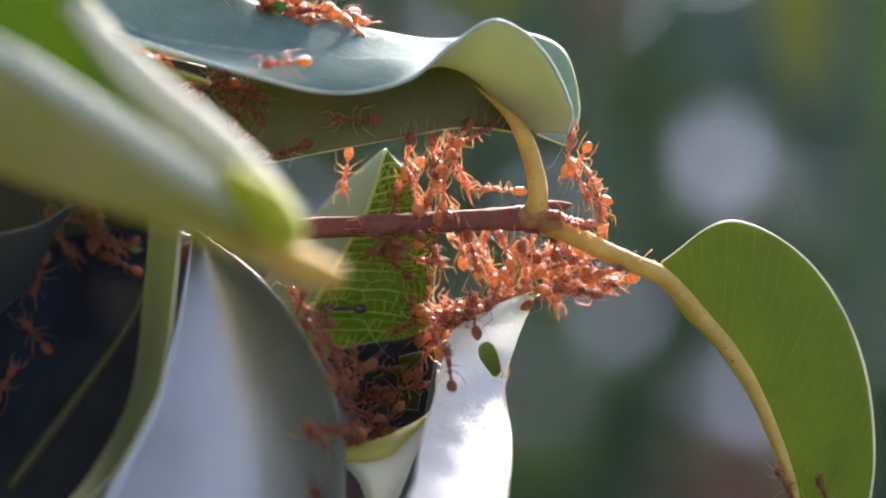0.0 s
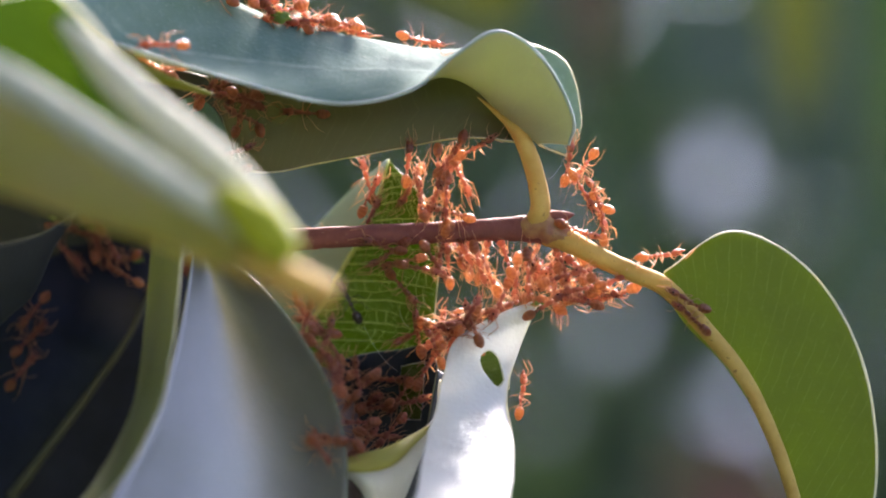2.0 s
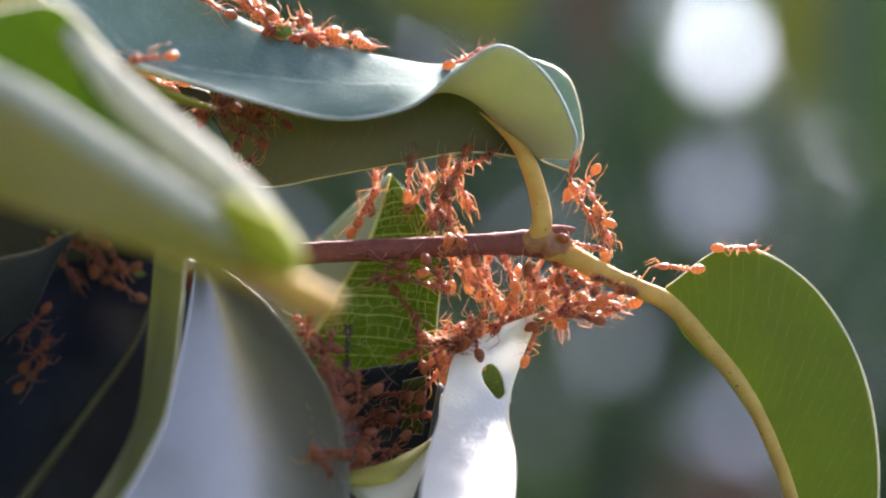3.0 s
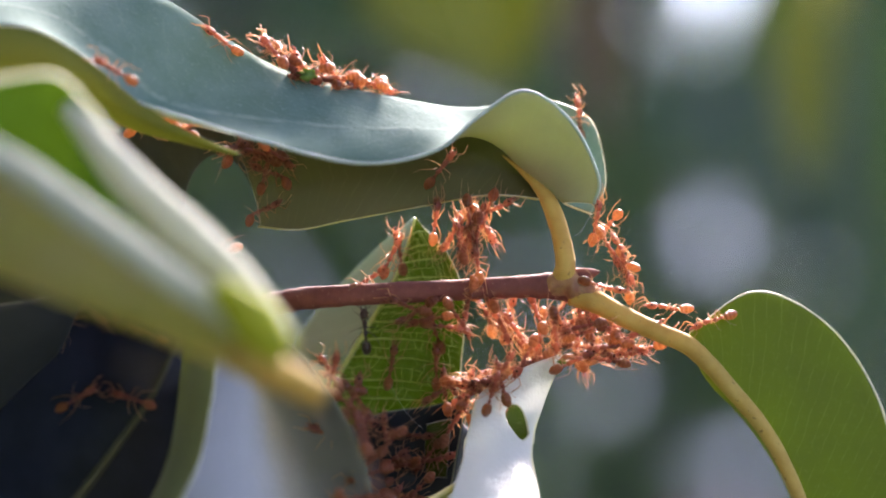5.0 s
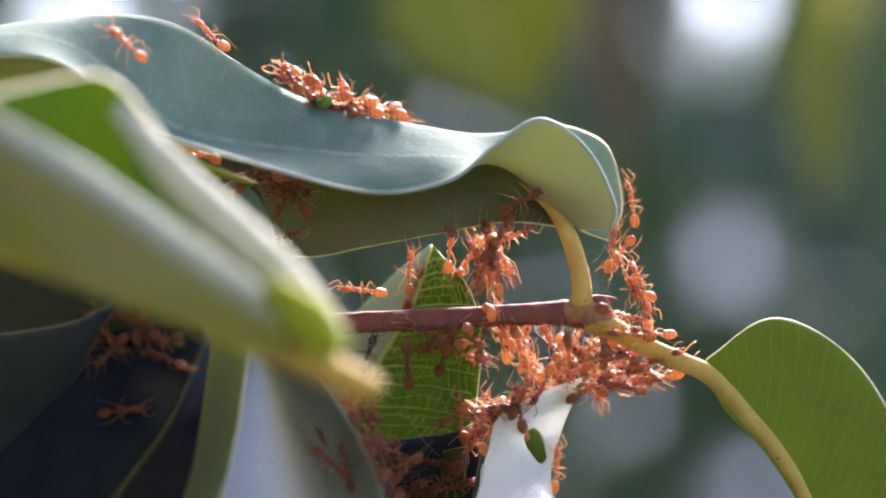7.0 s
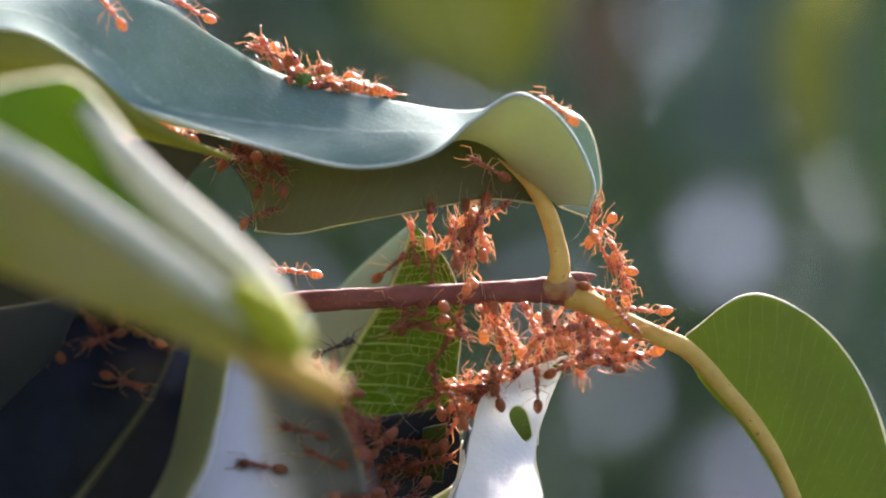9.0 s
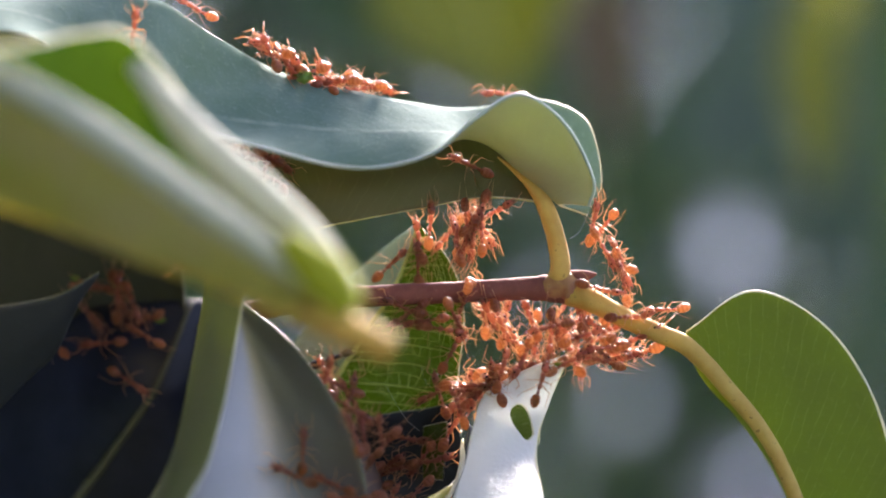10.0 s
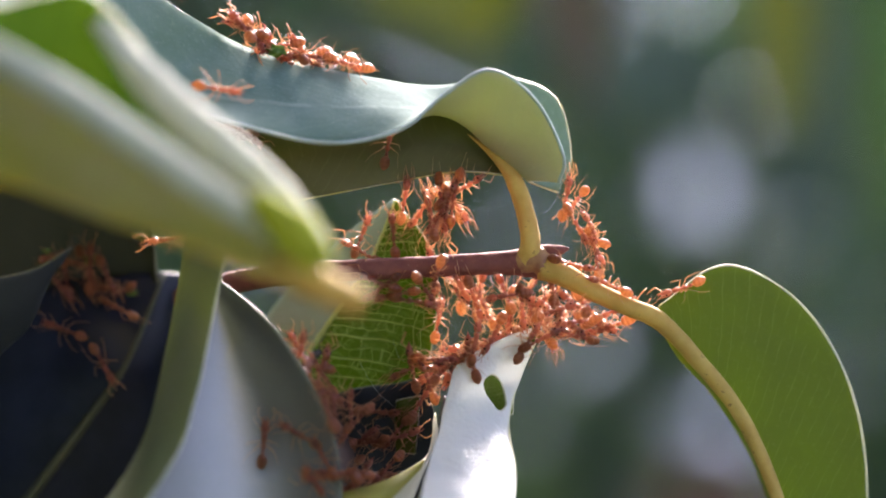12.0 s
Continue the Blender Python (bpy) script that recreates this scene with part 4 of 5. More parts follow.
def build_ant(style, black=False):
    ant = thing("weaver_ant", (0, 0, 0), "orange-red weaver ant with long amber legs", "ant", "ants of the colony")
    body, abdomen, limbs = (BLACK, BLACK, BLACK) if black else (CHITIN, GASTER, LIMB)
    bm = bmesh.new()
    lathe(bm, [(1.35, 0.15), (1.25, 0.28), (1.0, 0.38), (0.65, 0.42), (0.3, 0.36), (0.0, 0.25), (-0.3, 0.24), (-0.6, 0.33), (-0.95, 0.38), (-1.2, 0.30), (-1.35, 0.15)], 12, 0.95, (0.1, 0.1, 0.12, 0.13, 0.1, 0.02, -0.02, 0.0, -0.02, -0.08, -0.12))
    chest = part("mesosoma", bm, body, ant)
    bm = bmesh.new()
    lathe(bm, [(-1.3, 0.13), (-1.5, 0.16), (-1.72, 0.27), (-1.95, 0.24), (-2.15, 0.13)], 10, 1.15, (-0.12, -0.1, 0.0, -0.02, -0.08))
    part("petiole_node", bm, body, ant)
    bm = bmesh.new()
    turn = 48 if style == "raised" else (14 if style == "clinging" else -4)
    lathe(bm, [(0.0, 0.12), (-0.1, 0.38), (-0.32, 0.61), (-0.6, 0.74), (-0.64, 0.69), (-0.95, 0.80), (-1.25, 0.81), (-1.3, 0.76), (-1.6, 0.72), (-1.87, 0.59), (-1.91, 0.54), (-2.15, 0.37), (-2.3, 0.14)], 14, 0.95)
    bmesh.ops.rotate(bm, verts=bm.verts, matrix=Matrix.Rotation(radians(turn), 3, "Y"))
    bmesh.ops.translate(bm, verts=bm.verts, vec=(-0.0021, 0, -0.00008))
    part("gaster", bm, abdomen, ant, "rounded amber gaster")
    bm = bmesh.new()
    lathe(bm, [(1.4, 0.16), (1.5, 0.42), (1.72, 0.58), (2.05, 0.66), (2.45, 0.64), (2.85, 0.52), (3.08, 0.38), (3.2, 0.22)], 14, 0.82, (0.12, 0.1, 0.06, 0.02, -0.02, -0.06, -0.1, -0.12))
    for s in (-1, 1):
        eye = bmesh.ops.create_icosphere(bm, subdivisions=1, radius=0.00019)
        bmesh.ops.translate(bm, verts=eye["verts"], vec=(0.0024, s * 0.00055, 0.00022))
        for f in {f for v in eye["verts"] for f in v.link_faces}:
            f.material_index = 1
    head = part("head", bm, (body, EYE), ant)
    for s in (-1, 1):
        bm = bmesh.new()
        limb(bm, [(3.0, s * 0.42, -0.1), (3.4, s * 0.42, -0.15), (3.65, s * 0.24, -0.18), (3.78, s * 0.02, -0.2)], (0.13, 0.12, 0.08, 0.02))
        part("mandible", bm, body, head)
        bm = bmesh.new()
        k = {"walking": 0.8, "stretched": 0.45, "clinging": 0.8, "raised": 0.7, "folded": 0.6}[style]
        limb(bm, [(2.75, s * 0.28, 0.22), (3.2, s * 0.8 * k, 0.7), (3.7, s * 1.45 * k, 1.0), (3.8, s * 1.52 * k, 0.95), (4.5, s * 1.6 * k, 0.5), (5.3, s * 1.5 * k, 0.0)], (0.07, 0.065, 0.075, 0.06, 0.065, 0.05), 5)
        part("antenna", bm, limbs, head)
    legs = []
    for s in (-1, 1):
        for x0, (knee, heel, foot) in zip((0.95, 0.15, -0.75), LEG_POSES[style]):
            wob = 1.12 + 0.12 * math.sin(7 * x0 + s * 2 + len(style))
            knee, heel, foot = ((p[0] * wob, s * p[1], p[2] * (2.1 - wob)) for p in (knee, heel, foot))
            hip = (x0, s * 0.3, -0.15)
            bm = bmesh.new()
            limb(bm, [hip, (x0, s * 0.5, -0.25), bent(hip, knee, 0.5, 0.1), knee, bent(knee, heel, 0.5, 0.0), heel, foot], (0.13, 0.11, 0.085, 0.056, 0.05, 0.036, 0.022))
            legs.append(part("leg", bm, limbs, ant))
    if black:
        tagged(ant, "small blackish ant standing on the green leaf")
    return ant


MASTERS = {}
DRIFTS = {}
ANTS = []


def heading(p, a, roll=0.0, lean=0.0, size=1.0):
    """A pose in the upright plane of the leaves: a, the way the head points (0 right, 90 up); roll turns the back away from the viewer; lean dips the head away."""
    a, lean = radians(a), radians(lean)
    x = Vector((math.cos(a) * math.cos(lean), math.sin(lean), math.sin(a) * math.cos(lean)))
    z = Vector((0, -1, 0)) - x * x.dot(Vector((0, -1, 0)))
    z = (Matrix.Rotation(radians(roll), 3, x) @ z.normalized()).normalized()
    m = Matrix((x, z.cross(x), z)).transposed().to_4x4()
    return Matrix.Translation(at(p)) @ m @ Matrix.Scale(size, 4)


def put_ant(style, m, restless=1.0, label=""):
    if style not in MASTERS:
        MASTERS[style] = ob = build_ant(style.replace("black", "walking"), style == "black")
        ob.matrix_basis = m
    else:
        ob = copy_thing(MASTERS[style], m)
    if label:
        ob["label"] = label
    if restless:
        ANTS.append((ob, m, restless))
    return ob


STYLES = ("walking", "stretched", "clinging", "raised", "folded")


def drawn_up(p, x0, z0, kx, kz):
    """How far an ant of a chain is drawn towards the chain's upper end."""
    return (x0 - p[0]) * kx * 0.001, (z0 - p[2]) * kz * 0.001


def crowd(n, seed, from_line, to_line, ways, deep=(-4, 4), styles=STYLES, spread=25, label="", size=(0.92, 1.1), roll=90, restless=1.0, drift=None):
    """Ants strewn between two lines, their heads in one of the given ways, at uneven distances."""
    rng = random.Random(seed)
    a, b = curve_points(from_line, 40), curve_points(to_line, 40)
    for k in range(n):
        i = int(40 * (k + rng.random()) / n)
        p = a[i].lerp(b[i], rng.random())
        p.y += rng.uniform(*deep)
        m = heading(p, rng.choice(ways) + rng.gauss(0, spread), rng.uniform(-roll, roll), rng.gauss(0, 18), rng.uniform(*size))
        ob = put_ant(rng.choice(styles), m, restless, label)
        if drift:
            DRIFTS[ob.name] = drawn_up(p, *drift)


# ants that can be told apart
HELD = [
    # place, way of the head, roll, style
    ((20.0, 1, 15.6), 80, 40, "stretched"), ((22.1, 0, 10.7), -62, -50, "stretched"), ((24.1, -1, 10.0), 118, 60, "raised"),
    ((21.3, -3, 4.6), -14, 65, "walking"), ((24.8, 0, 6.2), 100, 70, "stretched"), ((13.0, -5, -2.6), -84, 10, "stretched"), ((18.4, -4, -2.6), 20, 30, "clinging"),
    ((21.5, -3, -4.6), 188, 20, "clinging"), ((21.1, -2, -6.6), 165, -30, "stretched"), ((16.1, -4, -7.0), 30, 20, "walking"),
]
for p, a, r, style in HELD:
    put_ant(style, heading(p, a, r, 0, 1.0), 0.7)
HELD = [
    ((-10.4, -3, 1.9), 160, 50, "clinging"), ((-7.1, -2, -0.4), 190, 40, "stretched"), ((-5.8, 0, 15.4), 85, 30, "stretched"),
    ((-1.3, -2, 14.0), -85, 40, "stretched"), ((-4.4, 2, 10.9), 100, 20, "stretched"), ((0.1, -2, 9.0), -95, -30, "stretched"), ((5.5, 0, 18.3), 30, 60, "walking"),
]
for p, a, r, style in HELD:
    ob = put_ant(style, heading(p, a, r, 0, 1.0), 0.7)
    if p[2] > 5 and p[0] > -5:
        DRIFTS[ob.name] = drawn_up(p, 2.0, 16.0, 0.4, 0.5)

UP_DOWN = (90, -90, 85, -95)
BIG = (0.98, 1.16)
# living chains between the shaded leaf and the twig; they draw together as the clip goes on
crowd(9, 11, [(-7.6, 2, 15.7), (-3.1, 2, 16.4), (1.4, 2, 17.0), (4.6, 2, 17.4)], [(-6.2, 0, 7.4), (-2.2, 0, 7.4), (0.5, 0, 7.8), (2.5, 0, 9.2)], UP_DOWN, (-4, 5), ("stretched", "stretched", "clinging"), 16, drift=(2.0, 16.0, 0.4, 0.45))
# the chain that reaches for the curled leaf
crowd(2, 12, [(19.6, 3, 16.9), (21.2, 2, 13.7), (22.6, 1, 10.0), (24.7, 0, 5.5)], [(21.2, 3, 16.9), (22.7, 2, 13.2), (24.4, 1, 9.6), (26.5, 0, 5.0)], (95, -80, -65, 110), (-3, 4), ("stretched", "clinging", "raised"), 18)
# the mass under the twig: a slanting chain, a thick chain under the node, a cluster under the stalk, a band along the pale leaf
crowd(9, 13, [(0.2, 0, 3.2), (3.6, 0, -0.5), (7.0, 0, -5.5)], [(3.4, 0, 3.0), (6.8, 0, 0.2), (10.0, 0, -4.5)], (-58, 122, -70, 110), (-3, 7), ("stretched", "clinging", "folded"), 18, size=BIG)
crowd(9, 24, [(12.6, 0, 2.6), (12.8, 0, -2.0), (12.4, 0, -6.0)], [(18.6, 0, 2.4), (19.0, 0, -2.0), (18.0, 0, -7.0)], (-88, 92, -75, 105), (-1, 9), ("stretched", "clinging", "clinging", "raised"), 20, size=BIG)
crowd(10, 14, [(18.4, 0, 0.6), (23.0, 0, -1.6), (28.6, 0, -3.2)], [(17.4, 0, -7.4), (22.4, 0, -8.2), (27.4, 0, -6.6)], (8, 172, 30, 200, -25), (-3, 8), ("clinging", "folded", "raised"), 24, size=BIG)
crowd(9, 25, [(-0.8, 0, -7.6), (4.0, 0, -8.4), (10.6, 0, -5.4)], [(-0.8, 0, -12.6), (3.0, 0, -11.8), (11.4, 0, -7.6)], (35, 205, 60, -140), (-2, 3), ("clinging", "folded", "stretched"), 28, size=BIG)
crowd(2, 26, [(9.4, 0, 1.6), (10.8, 0, 0.8)], [(10.0, 0, -3.0), (11.6, 0, -3.4)], (90, -90), (0, 5), ("stretched",), 12)
# on the twig's lower side
crowd(4, 15, [(-12.9, -2, 1.4), (-5.7, -2, 0.1), (-1.3, -2, 3.7)], [(-11.1, -2, 0.1), (-3.0, -2, -1.7), (1.4, -2, 1.0)], (170, 200, 10, -60), (-3, 1), STYLES, 25)
# the pale leaf's upper edge
crowd(9, 16, [(-5.3, 0, -8.9), (-2.2, -1, -10.7), (2.3, -2, -10.7), (5.5, -2, -9.3)], [(-5.8, 0, -15.2), (-1.3, -1, -17.9), (1.9, -2, -14.2), (5.9, -2, -11.6)], (100, 60, -60, 150, 200), (-2, 5), STYLES, 30)
# the dark leaf's edge
crowd(10, 17, [(-24.7, -16, -8.6), (-21.2, -16, -12.9), (-17.7, -16, -17.3), (-13.9, -14, -22.6)], [(-22.4, -10, -7.8), (-18.5, -8, -11.8), (-15.5, -6, -15.9), (-11.1, -4, -22.2)], (-50, 130, 100, -70), (-5, 2), STYLES, 25)
# in the hollow
crowd(8, 18, [(-18.0, 5, -18.6), (-12.4, 5, -18.6), (-3.9, 4, -16.8)], [(-15.9, 3, -29.0), (-11.4, 3, -30.1), (-4.5, 3, -26.1)], (0, 180, 20, 200), (-2, 1), ("folded", "walking", "clinging"), 25)
crowd(7, 19, [(-20.6, -18, -26.7), (-16.8, -16, -27.3), (-12.8, -4, -28.5), (-5.8, 0, -25.1)], [(-20.1, -20, -29.2), (-15.9, -17, -29.9), (-12.0, -4, -29.7), (-4.9, 0, -27.4)], (170, 10, 200, 30), (-3, 1), STYLES, 25)
# along the curled leaf's far margin
crowd(13, 20, [(-34.0, 4, 44.4), (-28.6, 5, 40.7), (-22.3, 6, 39.3), (-13.2, 7, 37.4)], [(-31.1, 2, 43.5), (-26.6, 3, 39.0), (-20.3, 4, 37.5), (-11.3, 5, 35.9)], (-25, 155, 150, -30), (-2, 2), ("folded", "clinging", "folded", "walking"), 25, size=BIG, roll=60)
# in the shade beneath it
crowd(9, 21, [(-40.3, 2, 28.2), (-35.6, 1, 26.3), (-32.9, 1, 25.4), (-32.9, 1, 19.0)], [(-36.4, 0, 26.2), (-30.9, -1, 25.2), (-30.0, -1, 22.5), (-33.7, 0, 15.3)], (-80, 100, 20, 160), (-3, 1), STYLES, 30)
crowd(5, 22, [(-55.6, 4, 33.6), (-51.0, 4, 31.5), (-43.8, 4, 30.4)], [(-54.7, 4, 31.7), (-48.3, 4, 30.8), (-41.9, 4, 29.5)], (10, 170), (-2, 1), ("walking", "clinging"), 20)
# over the dark leaves
crowd(8, 23, [(-65.1, 16, 5.2), (-60.7, 18, 5.2), (-55.1, 18, 3.8), (-53.7, 19, -1.3)], [(-63.7, 16, 0.1), (-59.2, 17, 2.0), (-54.1, 17, 1.0), (-52.3, 18, -4.6)], (-80, 100, 10, 170), (-4, 1), STYLES, 35)


def leaf_scrap(p, size, seed, label):
    """A chewed scrap of leaf with a ragged outline."""
    rng = random.Random(seed)
    bm = bmesh.new()
    ring = [Vector((math.cos(w) * size * rng.uniform(0.5, 1.2), rng.uniform(-0.2, 0.2) * size, math.sin(w) * size * 0.55 * rng.uniform(0.4, 1.2))) * 0.001 for w in (2 * math.pi * k / 14 for k in range(14))]
    top = [bm.verts.new(at(p) + v + Vector((0, -0.00015, 0))) for v in ring]
    low = [bm.verts.new(at(p) + v * 0.97 + Vector((0, 0.00015, 0))) for v in ring]
    bm.faces.new(top)
    bm.faces.new(low[::-1])
    for k in range(14):
        bm.faces.new((top[k], low[k], low[(k + 1) % 14], top[(k + 1) % 14]))
    ob = thing("leaf_scrap", at(p), label, "leaf scrap", "chewed scraps")
    part("scrap", bm, CHEWED, ob)


leaf_scrap((-43.6, 0, 39.7), 0.1, 1, "tiny chewed scrap of green leaf")
for k, p in enumerate(((-57.3, 17, 5.4), (-50.8, 17, 0.1), (-64.7, 16, 6.8), (-25.8, 0, 38.3), (14.6, -3, -7.2), (-26.4, 1, 38.9))):
    leaf_scrap(p, (1.6, 1.3, 0.9, 1.5, 1.1, 1.6)[k], 30 + k, "chewed scrap of green leaf among the ants")


def thread(a, b, sag, label="thin white silk thread between the leaves"):
    bm = bmesh.new()
    p, q = at(a), at(b)
    tube(bm, [p.lerp(q, s) + Vector((0, 0, -sag * 0.004 * s * (1 - s))) for s in (0, 0.33, 0.66, 1)], (0.00002, 0.00002), 10, 4)
    ob = thing("silk_thread", p, label, "silk thread", "silk threads")
    part("fibre", bm, SILK, ob)


for a, b in (((-12.9, -2, -10.7), (-7.6, 2, -18.0)), ((-5.8, 2, -10.8), (-7.7, 9, -7.3)), ((19.4, 0, 17.2), (16.3, 0, 12.7))):
    thread(a, b, 1.0)

